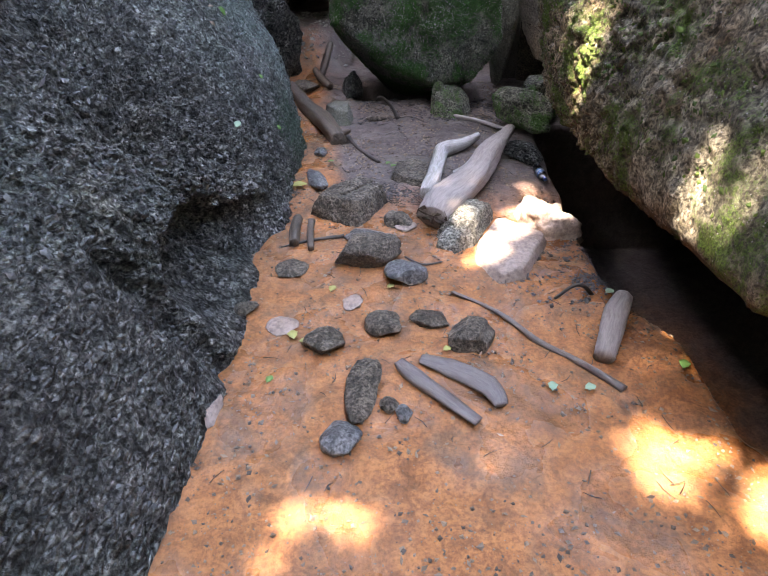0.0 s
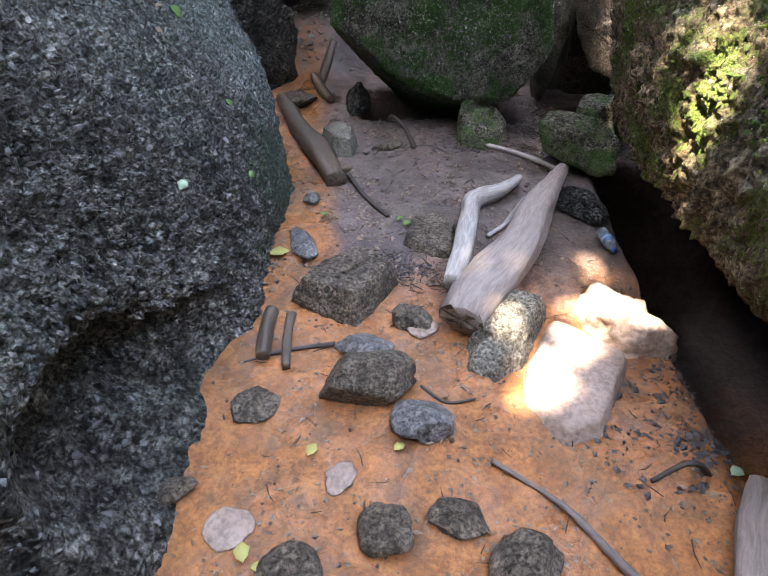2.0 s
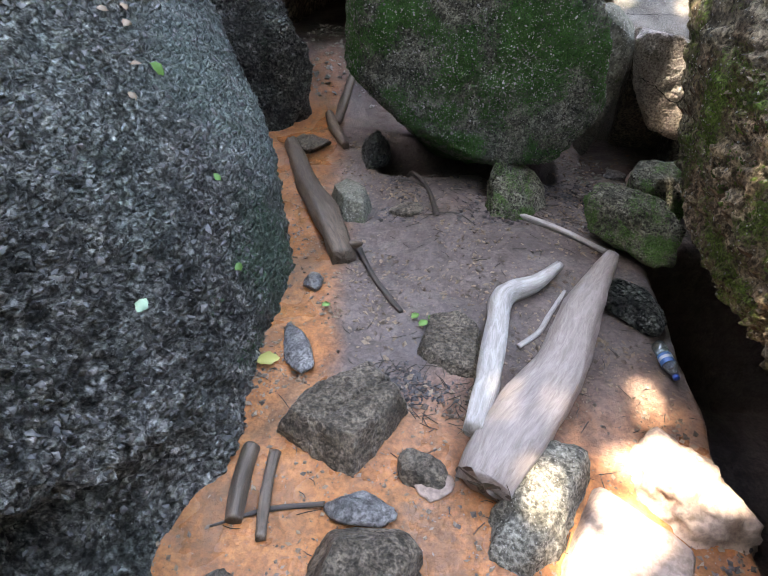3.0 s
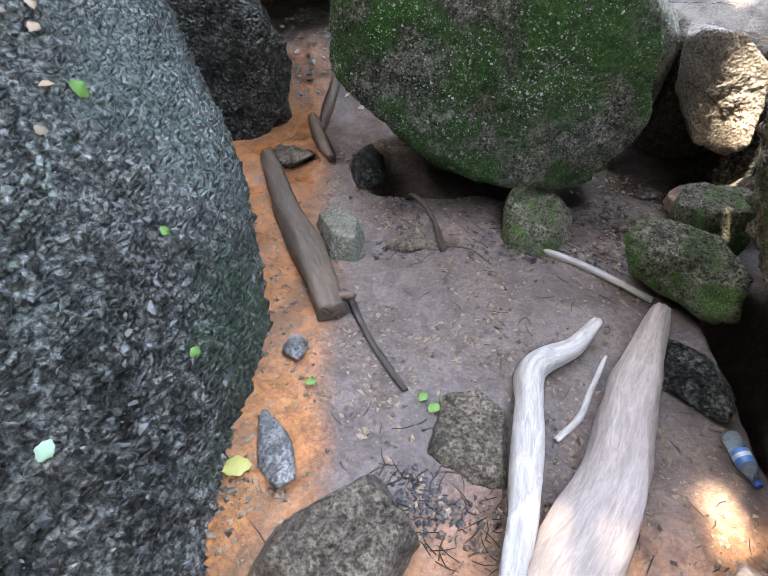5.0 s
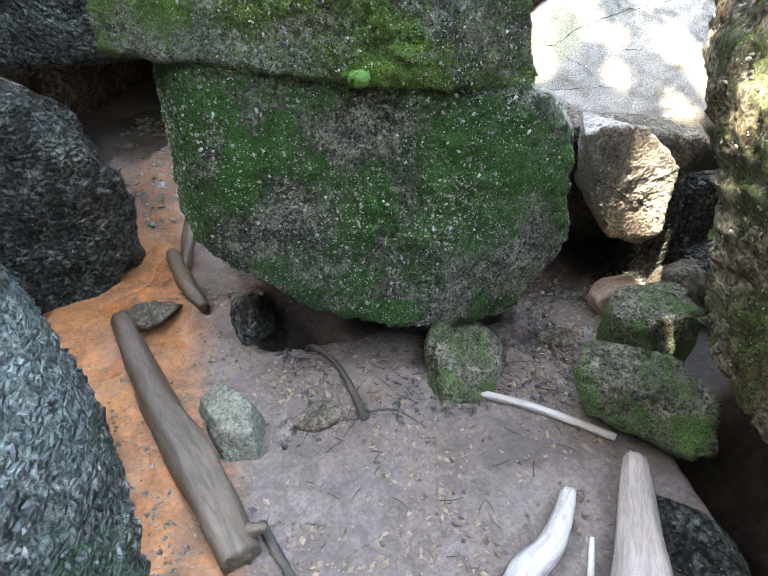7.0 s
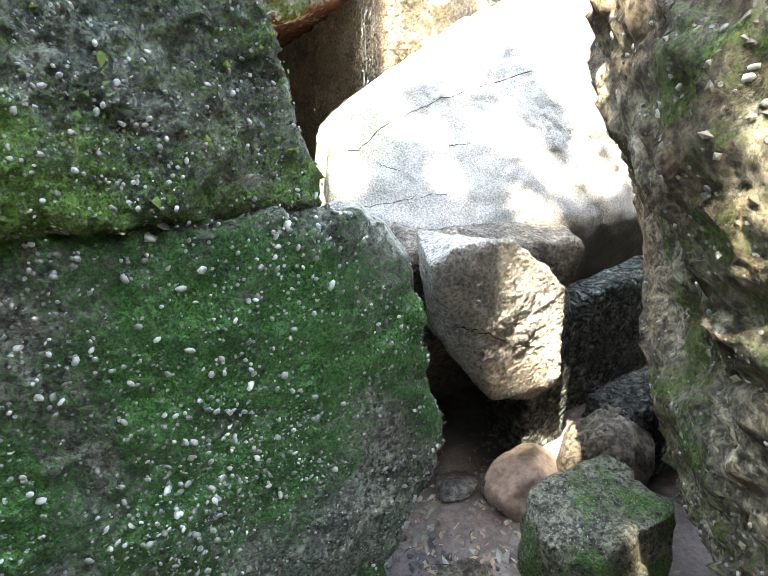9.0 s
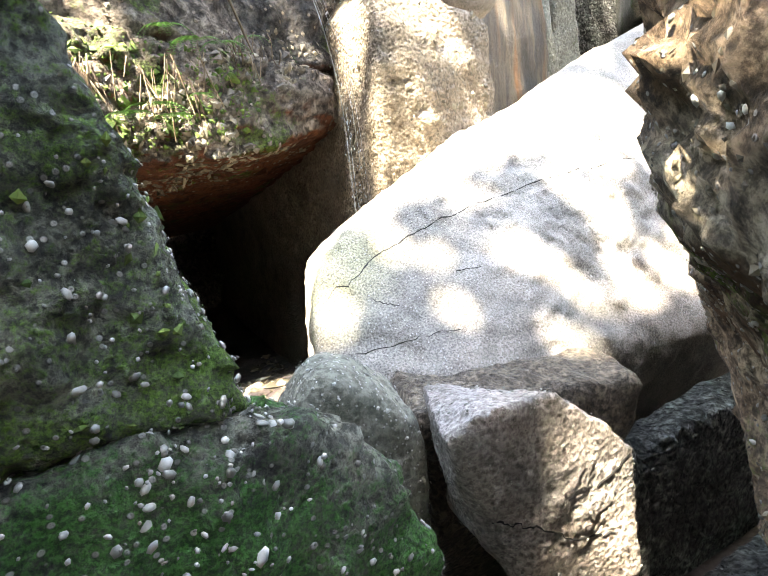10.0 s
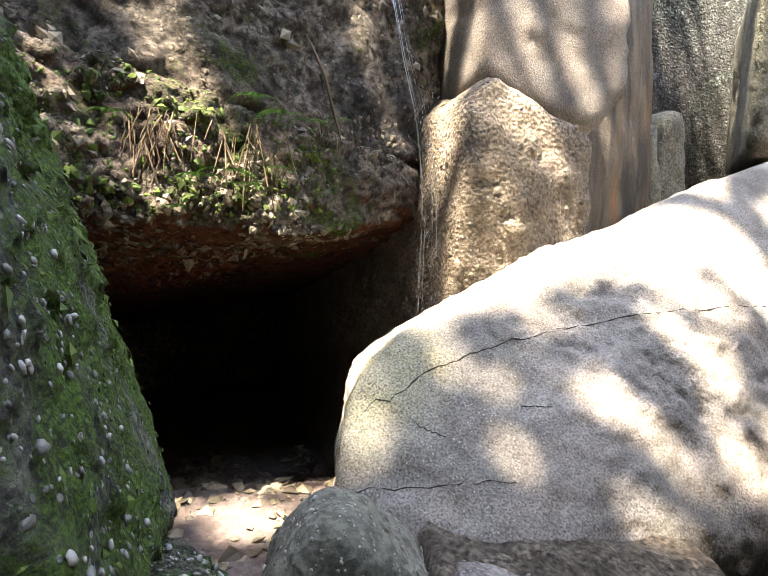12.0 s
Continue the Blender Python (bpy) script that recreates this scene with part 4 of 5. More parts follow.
def lit(x, y):
    """The share of leaves missing over this spot of the level ground, where sun comes through the crowns."""
    w = 0.06 * noise.noise(Vector((x * 3, y * 3, 5)))
    share = 0.0
    for cx, cy, rx, ry, most in GAPS:
        d = math.hypot((x - cx) / (rx + w), (y - cy) / (ry + w))
        share = max(share, most if d < 0.6 else most * 0.4 if d < 1.0 else most * 0.08 if d < 1.5 else 0.0)
    blot = noise.noise(Vector((x * 6.4 + 0.5 * y, y * 6.4 - 0.8 * x, 2))) + 0.35 * noise.noise(Vector((x * 15, y * 15, 9)))
    if y > 5.5:
        x, y = (x - 0.45, y + 0.1) if y > 6.2 else (x - 0.32, y + 0.06)
    edge = None
    if y > 8.4:
        edge = None
    elif y > 7.55:
        edge = 0.15
    elif y > 7.02 and x > 2.0:
        edge = -0.1
    elif y > 6.8 and x < 1.8:
        edge = None if x < 0.1 or x > 1.35 else (-0.02 if x > 0.45 else 0.12)
    elif y > 6.7 and x < 2.6:
        edge = -0.12
    elif x > 1.1 and y > 6.28:
        share = 1.0
    elif x > 1.05 and y > 5.62:
        edge = 0.2 - (y - 5.62) * 0.5
    if edge is not None:
        share = max(share, min(1.0, (blot - edge + 0.12) / 0.3))
    return through_gap(share) if share > 0 else 0.0


def tree(base, top, across, along, count, seed):
    """A tall tree with a tapered trunk, limbs and a crown of single leaves with gaps."""
    rng = random.Random(seed)
    trunk = limb("tree", [base, [(a * 2 + b) / 3 for a, b in zip(base, top)], [(a + b * 2) / 3 for a, b in zip(base, top)], top], (0.28, 0.22, 0.17, 0.08), TWIG, rings=6)
    tagged(trunk, "tall tree with a spreading leafy crown", "tree")
    places, sizes = [], []
    while len(places) < count:
        p = Vector((top[0] + rng.uniform(-1, 1) * across, top[1] + rng.uniform(-1, 1) * along, top[2] + rng.uniform(-0.8, 1.4)))
        g = p - SUN_FROM * (p.z / SUN_FROM.z)
        off = ((p.x - top[0]) / across) ** 2 + ((p.y - top[1]) / along) ** 2
        if rng.random() < lit(g.x, g.y) or noise.noise(p * 0.9) < -0.85 or off > 1.0 + 0.5 * noise.noise(p * 0.8):
            continue
        places.append(p)
        sizes.append(rng.uniform(0.09, 0.16))
    part("crown", leaves("crown", places, sizes, LEAF, rng, 0.5), trunk)
    for k in range(9):
        e = (top[0] + rng.uniform(-1, 1) * across, top[1] + rng.uniform(-1, 1) * along, top[2] + rng.uniform(-0.3, 0.8))
        mid = [(a + b) / 2 + rng.uniform(-0.2, 0.2) for a, b in zip(top, e)]
        part("limb", limb("limb", [top, mid, e], (0.06, 0.035, 0.012), TWIG, sides=6, rings=4, seed=k), trunk)


tree((-9.0, -6.0, -0.1), (-5.2, -2.1, 13.0), 2.9, 3.5, 18000, 1)
tree((4.0, -8.0, -0.1), (-1.0, -2.1, 13.0), 2.9, 3.5, 18000, 2)
tree((-9.0, 4.0, -0.1), (-5.0, 3.6, 13.0), 2.9, 4.2, 21000, 3)
tree((9.0, 0.5, -0.1), (-0.8, 3.6, 13.0), 2.9, 4.2, 17000, 4)


# ---- pebbles, chips and moss on the boulders ----
def speckle_mat(name, a, b, rough=0.6):
    k = Nodes(name)
    c = k.mix(k.island(), a, b)
    return k.done(k.mix(0.5, c, k.mix(k.noise(150, 4), (0.5, 0.5, 0.5), (1.3, 1.3, 1.3)), "MULTIPLY"), rough, k.noise(200, 4), 0.3, 0.003)


PEBBLE = speckle_mat("pale quartz pebbles", (0.12, 0.12, 0.095), (0.56, 0.55, 0.49))
CHIP = speckle_mat("dark rock chips", (0.02, 0.022, 0.022), (0.2, 0.2, 0.19), 0.5)
BROWN_CHIP = speckle_mat("brown rock chips", (0.07, 0.055, 0.035), (0.34, 0.29, 0.2))
GRAVEL = speckle_mat("stream gravel", (0.07, 0.048, 0.036), (0.4, 0.29, 0.2))
CHAR = speckle_mat("dark debris", (0.02, 0.018, 0.02), (0.1, 0.085, 0.09), 0.5)
MOSS = speckle_mat("moss cushion", (0.05, 0.14, 0.02), (0.1, 0.24, 0.04), 0.9)


OCTA = (np.array([(1, 0, 0), (-1, 0, 0), (0, 1, 0), (0, -1, 0), (0, 0, 1), (0, 0, -1)], float), [(0, 2, 4), (2, 1, 4), (1, 3, 4), (3, 0, 4), (2, 0, 5), (1, 2, 5), (3, 1, 5), (0, 3, 5)])


def bits(name, places, normals, sizes, material, rng, flat=0.5, sharp=0.3):
    """Many little uneven lumps, joined, each lying along its normal."""
    dirs, tris = OCTA if sharp > 0.35 else ico(1)
    n = len(places)
    unit = np.repeat(dirs[None], n, 0) * (1 + sharp * np.array([[rng.uniform(-1, 1) for _ in dirs] for _ in range(n)]))[:, :, None]
    up = np.array(normals)
    up = up / np.linalg.norm(up, axis=1)[:, None]
    a = np.cross(up, np.array([[rng.gauss(0, 1), rng.gauss(0, 1), rng.gauss(0, 1)] for _ in range(n)]))
    a = a / np.linalg.norm(a, axis=1)[:, None]
    b = np.cross(up, a)
    s = np.array(sizes)[:, None, None]
    long = np.array([rng.uniform(0.9, 1.7) for _ in range(n)])[:, None, None]
    v = (unit[:, :, :1] * a[:, None] * long + unit[:, :, 1:2] * b[:, None] + unit[:, :, 2:] * up[:, None] * flat) * s + np.array(places)[:, None]
    f = (np.array(tris)[None] + (np.arange(n) * len(dirs))[:, None, None]).reshape(-1, 3)
    return tagged(mesh_object(name, v.reshape(-1, 3).tolist(), f.tolist(), material, smooth=sharp <= 0.35), kind="stuff")


def studded(ob, name, count, lo, hi, material, seed, box, flat=0.5, sharp=0.3, clump=0.0):
    """Sets lumps into a boulder's surface inside a box of the plan."""
    rng = random.Random(seed)
    me, c = ob.data, ob.location
    places, normals, sizes = [], [], []
    lows, highs = box
    while len(places) < count:
        p = me.polygons[rng.randrange(len(me.polygons))]
        w = p.center + c
        if not all(l < q < h for l, q, h in zip(lows, w, highs)):
            continue
        if clump and noise.noise(w * 5) < rng.uniform(-clump, clump) * 0.6:
            continue
        if p.area < rng.uniform(0, 0.0006):
            continue
        places.append(w + Vector((rng.uniform(-0.02, 0.02), rng.uniform(-0.02, 0.02), rng.uniform(-0.02, 0.02))) * 0.3)
        normals.append(p.normal)
        sizes.append(lo + (hi - lo) * rng.random() ** 3)
    part(name, bits(name, places, normals, sizes, material, rng, flat, sharp), ob)


studded(LEFT, "rock_chips", 13000, 0.004, 0.016, CHIP, 1, ((-2.6, 0.2, -0.1), (-0.3, 5.4, 2.2)), 0.45, 0.45, 0.5)
studded(LEFT, "moss_tufts", 1800, 0.003, 0.009, speckle_mat("dark moss", (0.03, 0.075, 0.035), (0.07, 0.13, 0.07), 0.9), 31, ((-0.95, 3.1, 0.0), (-0.3, 4.4, 0.45)), 0.5, 0.5, 0.4)
studded(CENTRE, "pebbles", 14000, 0.0016, 0.0065, PEBBLE, 2, ((-0.6, 4.5, 0.2), (1.2, 5.2, 1.4)), 0.5, 0.13, 0.8)
studded(UPPER, "pebbles", 5500, 0.0014, 0.0048, PEBBLE, 4, ((-0.3, 4.5, 1.1), (1.0, 4.95, 2.0)), 0.5, 0.13, 0.8)
studded(RIGHT, "rock_chips", 6000, 0.003, 0.011, BROWN_CHIP, 5, ((1.0, 0.4, 0.2), (2.6, 5.0, 2.4)), 0.45, 0.4, 0.4)
studded(RIGHT, "rock_chips", 6500, 0.002, 0.0075, BROWN_CHIP, 12, ((1.0, 3.6, 0.4), (2.0, 5.0, 2.2)), 0.45, 0.45)
studded(RIGHT, "pebbles", 2000, 0.002, 0.007, PEBBLE, 6, ((1.0, 3.4, 0.4), (2.0, 5.0, 2.2)), 0.5, 0.25)
studded(WEDGE, "pebbles", 900, 0.002, 0.005, PEBBLE, 7, ((1.1, 4.9, 0.3), (1.8, 5.4, 1.1)), 0.5, 0.25)
studded(ROUND, "pebbles", 900, 0.002, 0.006, PEBBLE, 8, ((0.8, 5.0, 0.5), (1.4, 5.6, 1.2)), 0.5, 0.25)
studded(ROOF, "rock_chips", 3000, 0.005, 0.022, BROWN_CHIP, 9, ((0, 6.3, 1.4), (2, 7.0, 2.2)), 0.45, 0.4, 0.3)
studded(LEDGE, "rock_chips", 1200, 0.006, 0.025, BROWN_CHIP, 10, ((0, 6.3, 1.9), (2.1, 7.1, 2.8)), 0.45, 0.4, 0.3)
studded(COLUMN, "rock_chips", 1500, 0.004, 0.016, BROWN_CHIP, 11, ((1.6, 6.2, 1.0), (2.6, 6.8, 2.4)), 0.45, 0.4, 0.3)


def cushion(x, y, z, r, seed):
    dirs, faces = ico(4)
    v = dirs * (1 + 0.18 * lumps(dirs, 2.5, 3, seed) + 0.12 * lumps(dirs, 12, 2, seed + 1))[:, None] * np.array((r, r * 0.6, r * 0.75))
    ob = mesh_object("moss_cushion", v.tolist(), faces, MOSS)
    ob.location = (x, y, z)
    return tagged(ob, "bright green moss cushion growing in the crack", "moss")


cushion(0.2, 4.68, 1.36, 0.034, 3)


# ---- gravel, debris and litter on the ground ----
def scatter(name, count, region, lo, hi, material, seed, label, category, flat=0.5, heap=False):
    rng = random.Random(seed)
    places, sizes = [], []
    while len(places) < count:
        x, y = rng.uniform(region[0], region[2]), rng.uniform(region[1], region[3])
        if heap:
            x, y = rng.gauss((region[0] + region[2]) / 2, (region[2] - region[0]) / 5), rng.gauss((region[1] + region[3]) / 2, (region[3] - region[1]) / 5)
        if noise.noise(Vector((x * 2.5, y * 2.5, seed))) < rng.uniform(-0.5, 0.4):
            continue
        places.append(gz(x, y, 0.002))
        sizes.append(lo + (hi - lo) * rng.random() ** 3)
    normals = [(rng.gauss(0, 0.3), rng.gauss(0, 0.3), 1) for _ in places]
    return tagged(bits(name, places, normals, sizes, material, rng, flat, 0.4), label, category)


scatter("gravel", 6500, (-0.9, 0.5, 1.6, 3.2), 0.002, 0.011, GRAVEL, 1, "wet brown gravel strewn over the clay", "gravel")
scatter("gravel", 8000, (-0.9, 3.0, 1.2, 5.6), 0.003, 0.014, GRAVEL, 2, "fine gravel strewn over the mud", "gravel")
scatter("debris", 900, (0.8, 1.9, 1.5, 2.55), 0.003, 0.018, CHAR, 3, "dark charred debris beside the slab", "debris", heap=True)
scatter("debris", 500, (-0.1, 3.0, 0.35, 3.3), 0.004, 0.014, CHAR, 4, "dark plant debris beside the log", "debris", heap=True)
scatter("debris", 1500, (-0.2, 4.4, 1.3, 4.95), 0.004, 0.018, CHAR, 5, "dark plant debris under the boulder", "debris")
scatter("pebbles", 260, (1.0, 4.4, 1.6, 5.3), 0.006, 0.022, PEBBLE, 6, "pale pebbles on the narrow path", "pebbles")
scatter("pebbles", 500, (-1.1, 6.0, -0.4, 7.0), 0.006, 0.03, PEBBLE, 8, "pale pebbles on the bank behind the boulder", "pebbles")
scatter("gravel", 1500, (0.5, 6.0, 1.7, 8.4), 0.006, 0.05, BROWN_CHIP, 7, "sunlit rubble in the cave mouth", "gravel")


def twigs(count, region, seed):
    rng = random.Random(seed)
    verts, faces = [], []
    for _ in range(count):
        x, y, a, n = rng.uniform(region[0], region[2]), rng.uniform(region[1], region[3]), rng.uniform(0, 6.3), rng.uniform(0.02, 0.09)
        p, q = Vector(gz(x, y, 0.006)), Vector(gz(x + n * math.cos(a), y + n * math.sin(a), rng.uniform(0.003, 0.02)))
        side = Vector((-math.sin(a), math.cos(a), 0)) * 0.0019
        i = len(verts)
        for e, w in ((p, 1.0), ((p + q) / 2 + side * rng.uniform(-4, 4), 1.0), (q, 0.5)):
            verts += [e + side * w, e + Vector((0, 0, 0.003)) * w, e - side * w]
        for j in (0, 3):
            for u in range(3):
                faces.append((i + j + u, i + j + (u + 1) % 3, i + j + 3 + (u + 1) % 3, i + j + 3 + u))
    return tagged(mesh_object("twigs", [v[:] for v in verts], faces, TWIG, smooth=False), "fine dark twigs and needles on the ground", "twigs", kind="stuff")


twigs(130, (-0.6, 0.8, 1.4, 3.2), 1)
twigs(120, (-0.3, 3.0, 1.3, 5.0), 2)
twigs(170, (-0.1, 4.45, 1.1, 4.95), 3)
twigs(90, (-0.1, 2.95, 0.4, 3.3), 4)


def litter(count, places_of, seed, label):
    rng = random.Random(seed)
    ob = leaves("leaf_litter", [places_of(rng) for _ in range(count)], [rng.uniform(0.006, 0.018) for _ in range(count)], LITTER, rng, 0.15)
    return tagged(ob, label, "leaf litter", kind="stuff")


litter(420, lambda r: gz(r.gauss(1.2, 0.2), r.gauss(4.85, 0.3), 0.01), 1, "dry brown leaf litter on the path")
litter(260, lambda r: gz(r.uniform(-0.6, 1.3), r.uniform(0.9, 3.2), 0.01), 2, "scattered dry leaves on the clay")
litter(220, lambda r: gz(r.uniform(-0.2, 1.1), r.uniform(3.2, 4.9), 0.01), 3, "scattered dry leaves on the mud")


def single_leaf(place, normal, size, turn, material, label):
    """A flat leaf with a pointed outline, a keel and a stalk."""
    verts, faces = [], []
    n = 9
    for i in range(n):
        t = i / (n - 1)
        w = math.sin(math.pi * min(1, t * 1.05)) ** 0.8 * 0.36 * (1 + 0.15 * math.sin(t * 19))
        bend = 0.12 * math.sin(t * 3)
        verts += [((t - 0.5) * size, -w * size, (bend + 0.06) * size), ((t - 0.5) * size, 0, bend * size), ((t - 0.5) * size, w * size, (bend + 0.07) * size)]
    for i in range(n - 1):
        faces += [(i * 3, i * 3 + 1, i * 3 + 4, i * 3 + 3), (i * 3 + 1, i * 3 + 2, i * 3 + 5, i * 3 + 4)]
    ob = mesh_object("leaf", verts, faces, material)
    rot = Vector(normal).to_track_quat("Z", "Y").to_matrix().to_4x4()
    ob.matrix_world = Matrix.Translation(place) @ rot @ pose(0, 0, 0.006, 0, 0, turn)
    solid = ob.modifiers.new("thickness", "SOLIDIFY")
    solid.thickness = 0.0008
    return tagged(ob, label, "leaf", "fallen leaves")


YELLOW = leaf_mat("yellow leaf", (0.45, 0.42, 0.12))
PALE_LEAF = leaf_mat("pale green leaf", (0.3, 0.45, 0.3))
for x, y, size, turn, mat, label in ((-0.55, 3.22, 0.11, 20, YELLOW, "pale yellow green leaf on orange clay"), (-0.2, 2.05, 0.06, 70, YELLOW, "yellow leaf in the stream"), (-0.36, 1.66, 0.07, 110, YELLOW, "yellow leaf beside a stone"),
                                     (-0.3, 1.62, 0.05, 10, YELLOW, "yellow leaf beside a stone"), (0.12, 2.08, 0.05, 40, YELLOW, "yellow leaf in the stream"), (0.4, 1.58, 0.05, 30, YELLOW, "yellow leaf beside a dark stone"),
                                     (0.86, 1.36, 0.06, 80, PALE_LEAF, "pale dry leaf on sunlit clay"), (1.03, 1.36, 0.06, 20, PALE_LEAF, "pale dry leaf on sunlit clay"), (1.3, 2.02, 0.06, 30, PALE_LEAF, "pale dry leaf in the shade"),
                                     (0.12, 3.52, 0.06, 50, FRESH, "small green leaf beside a stone"), (0.16, 3.56, 0.05, 130, FRESH, "small green leaf beside a stone"), (0.08, 3.57, 0.05, 230, FRESH, "small green leaf beside a stone"),
                                     (-0.36, 3.6, 0.05, 30, FRESH, "small green leaf on orange clay"), (1.5, 1.5, 0.07, 60, FRESH, "small green leaf in the sun"), (-0.42, 1.36, 0.05, 70, FRESH, "green leaf on wet clay")):
    single_leaf(gz(x, y, 0.008), (0, 0, 1), size, turn, mat, label)


def on_rock(ob, x, y):
    """The place and normal of a boulder's upper surface over a spot of the plan."""
    c = ob.location
    hit, place, normal, _ = ob.ray_cast(Vector((x, y, 6)) - c, Vector((0, 0, -1)))
    return (place + c, normal) if hit else (Vector((x, y, 0)), Vector((0, 0, 1)))


bpy.context.view_layer.update()
for k, (x, y, size, mat, label) in enumerate(((-0.7, 3.44, 0.05, FRESH, "green leaf on the dark boulder"), (-0.83, 2.92, 0.06, PALE_LEAF, "pale green leaf on the dark boulder"), (-0.85, 3.74, 0.05, FRESH, "green leaf on the dark boulder"), (-1.12, 3.96, 0.08, FRESH, "long green leaf on the dark boulder"),
                                              (-1.16, 3.88, 0.05, LITTER, "curled dry leaf on the dark boulder"), (-1.25, 4.05, 0.055, LITTER, "curled dry leaf on the dark boulder"), (-1.28, 4.12, 0.05, LITTER, "curled dry leaf on the dark boulder"), (-1.13, 3.73, 0.045, LITTER, "curled dry leaf on the dark boulder"), (-1.31, 4.0, 0.05, LITTER, "curled dry leaf on the dark boulder"))):
    place, normal = on_rock(LEFT, x, y)
    single_leaf(place, normal, size, 40 * k, mat, label)


# ---- bottle ----
def lathe(name, profile, material, sides=28):
    verts = [(r * math.cos(math.tau * j / sides), r * math.sin(math.tau * j / sides), z) for r, z in profile for j in range(sides)]
    faces = [(i * sides + j, i * sides + (j + 1) % sides, (i + 1) * sides + (j + 1) % sides, (i + 1) * sides + j) for i in range(len(profile) - 1) for j in range(sides)]
    return mesh_object(name, verts, faces, material)


def plain(name, colour, rough, transmission=0.0):
    k = Nodes(name)
    k.bsdf.inputs["Transmission Weight"].default_value = transmission
    return k.done(k.mix(k.noise(40, 4), tuple(v * 0.85 for v in colour), colour), rough)


bottle = tagged(new("bottle"), "clear plastic drink bottle with blue label lying in shade", "bottle")
bottle.matrix_world = pose(1.19, 3.51, ground_height(1.19, 3.51) + 0.035, 90, 0, 8)
for ob, name, label in ((lathe("body", [(0.001, 0), (0.026, 0.001), (0.031, 0.012), (0.031, 0.055), (0.028, 0.062), (0.031, 0.07), (0.031, 0.135), (0.024, 0.158), (0.013, 0.178), (0.012, 0.192), (0.001, 0.193)], plain("bottle plastic", (0.75, 0.85, 0.9), 0.08, 0.85)), "body", ""),
                        (lathe("label", [(0.0316, 0.075), (0.0318, 0.076), (0.0318, 0.128), (0.0316, 0.129)], plain("blue label", (0.05, 0.2, 0.5), 0.35)), "label", "blue printed label"),
                        (lathe("label_band", [(0.0321, 0.09), (0.0322, 0.091), (0.0322, 0.105), (0.0321, 0.106)], plain("white band", (0.75, 0.78, 0.8), 0.4)), "label_band", "white band on the label"),
                        (lathe("cap", [(0.001, 0.206), (0.013, 0.206), (0.0145, 0.203), (0.0145, 0.19), (0.001, 0.19)], plain("blue cap", (0.03, 0.12, 0.5), 0.4)), "cap", "blue screw cap")):
    ob.parent = bottle
    if label:
        tagged(ob, label)

# ---- waterfall ----
WATER = plain("falling water", (0.8, 0.86, 0.92), 0.12, 0.55)
fall = tagged(new("waterfall"), "thin strands of water falling beside the cave", "waterfall")
fall.location = (1.72, 6.45, 2.0)
rng = random.Random(8)
for k in range(5):
    x0 = rng.uniform(-0.035, 0.035)
    line = [(1.6 + x0 * 0.5, 6.52, 2.5), (1.64 + x0 * 0.6, 6.46, 2.22), (1.7 + x0 * 0.8, 6.44, 1.98), (1.735 + x0, 6.43, 1.7), (1.74 + x0 * 1.2, 6.43, 1.35), (1.745 + x0 * 1.3, 6.43, rng.uniform(0.9, 1.2))]
    part("strand", limb("strand", line, [rng.uniform(0.0003, 0.0013) for _ in line], WATER, sides=6, rough=0.5, seed=k, rings=14), fall)


drops = [(rng.gauss(1.725, 0.022), rng.gauss(6.435, 0.012), rng.uniform(0.9, 2.1)) for _ in range(200)]
part("spray", bits("spray", drops, [(0, 0, 1)] * len(drops), [rng.uniform(0.0008, 0.0028) for _ in drops], WATER, rng, 2.2, 0.2), fall)


# ---- ferns, roots and moss at the cave's lip ----
def fern(x, y, z, size, seed, label):
    rng = random.Random(seed)
    root = tagged(new("fern"), label, "fern", "ferns on the cave lip")
    root.location = (x, y, z)
    for k in range(7):
        a = rng.uniform(-2.6, -0.5)
        verts, faces = [], []
        ahead = Vector((math.cos(a), math.sin(a) * 0.7, 0))
        side = Vector((-ahead.y, ahead.x, 0))
        n = 16
        for i in range(n):
            t = i / n
            p = ahead * size * t + Vector((0, 0, size * (0.5 * t - 0.95 * t * t)))
            w = size * 0.22 * (1 - t) ** 0.7 * min(1, t * 5 + 0.2)
            for sgn in (1, -1):
                j = len(verts)
                tip = p + side * sgn * w + ahead * w * 0.4 - Vector((0, 0, w * 0.25))
                verts += [p, p + ahead * size * 0.035, tip, p + side * sgn * w * 0.5 + ahead * size * 0.045]
                faces.append((j, j + 2, j + 3, j + 1) if sgn > 0 else (j + 1, j + 3, j + 2, j))
        ob = mesh_object("frond", [v[:] for v in verts], faces, FRESH, smooth=False)
        ob.parent = root


for k, (x, y, z, size) in enumerate(((0.9, 6.5, 1.73, 0.17), (0.98, 6.47, 1.75, 0.17), (1.06, 6.48, 1.71, 0.15), (1.18, 6.5, 1.97, 0.16), (1.28, 6.52, 1.96, 0.13), (0.62, 6.42, 1.9, 0.13), (0.83, 6.45, 1.62, 0.11), (1.4, 6.57, 1.99, 0.11), (1.08, 6.5, 2.02, 0.13), (1.16, 6.5, 1.78, 0.1))):
    fern(x, y, z, size, k + 1, "bright green fern hanging from the cave lip")

ROOT = speckle_mat("dry roots", (0.07, 0.04, 0.025), (0.26, 0.19, 0.11), 0.8)


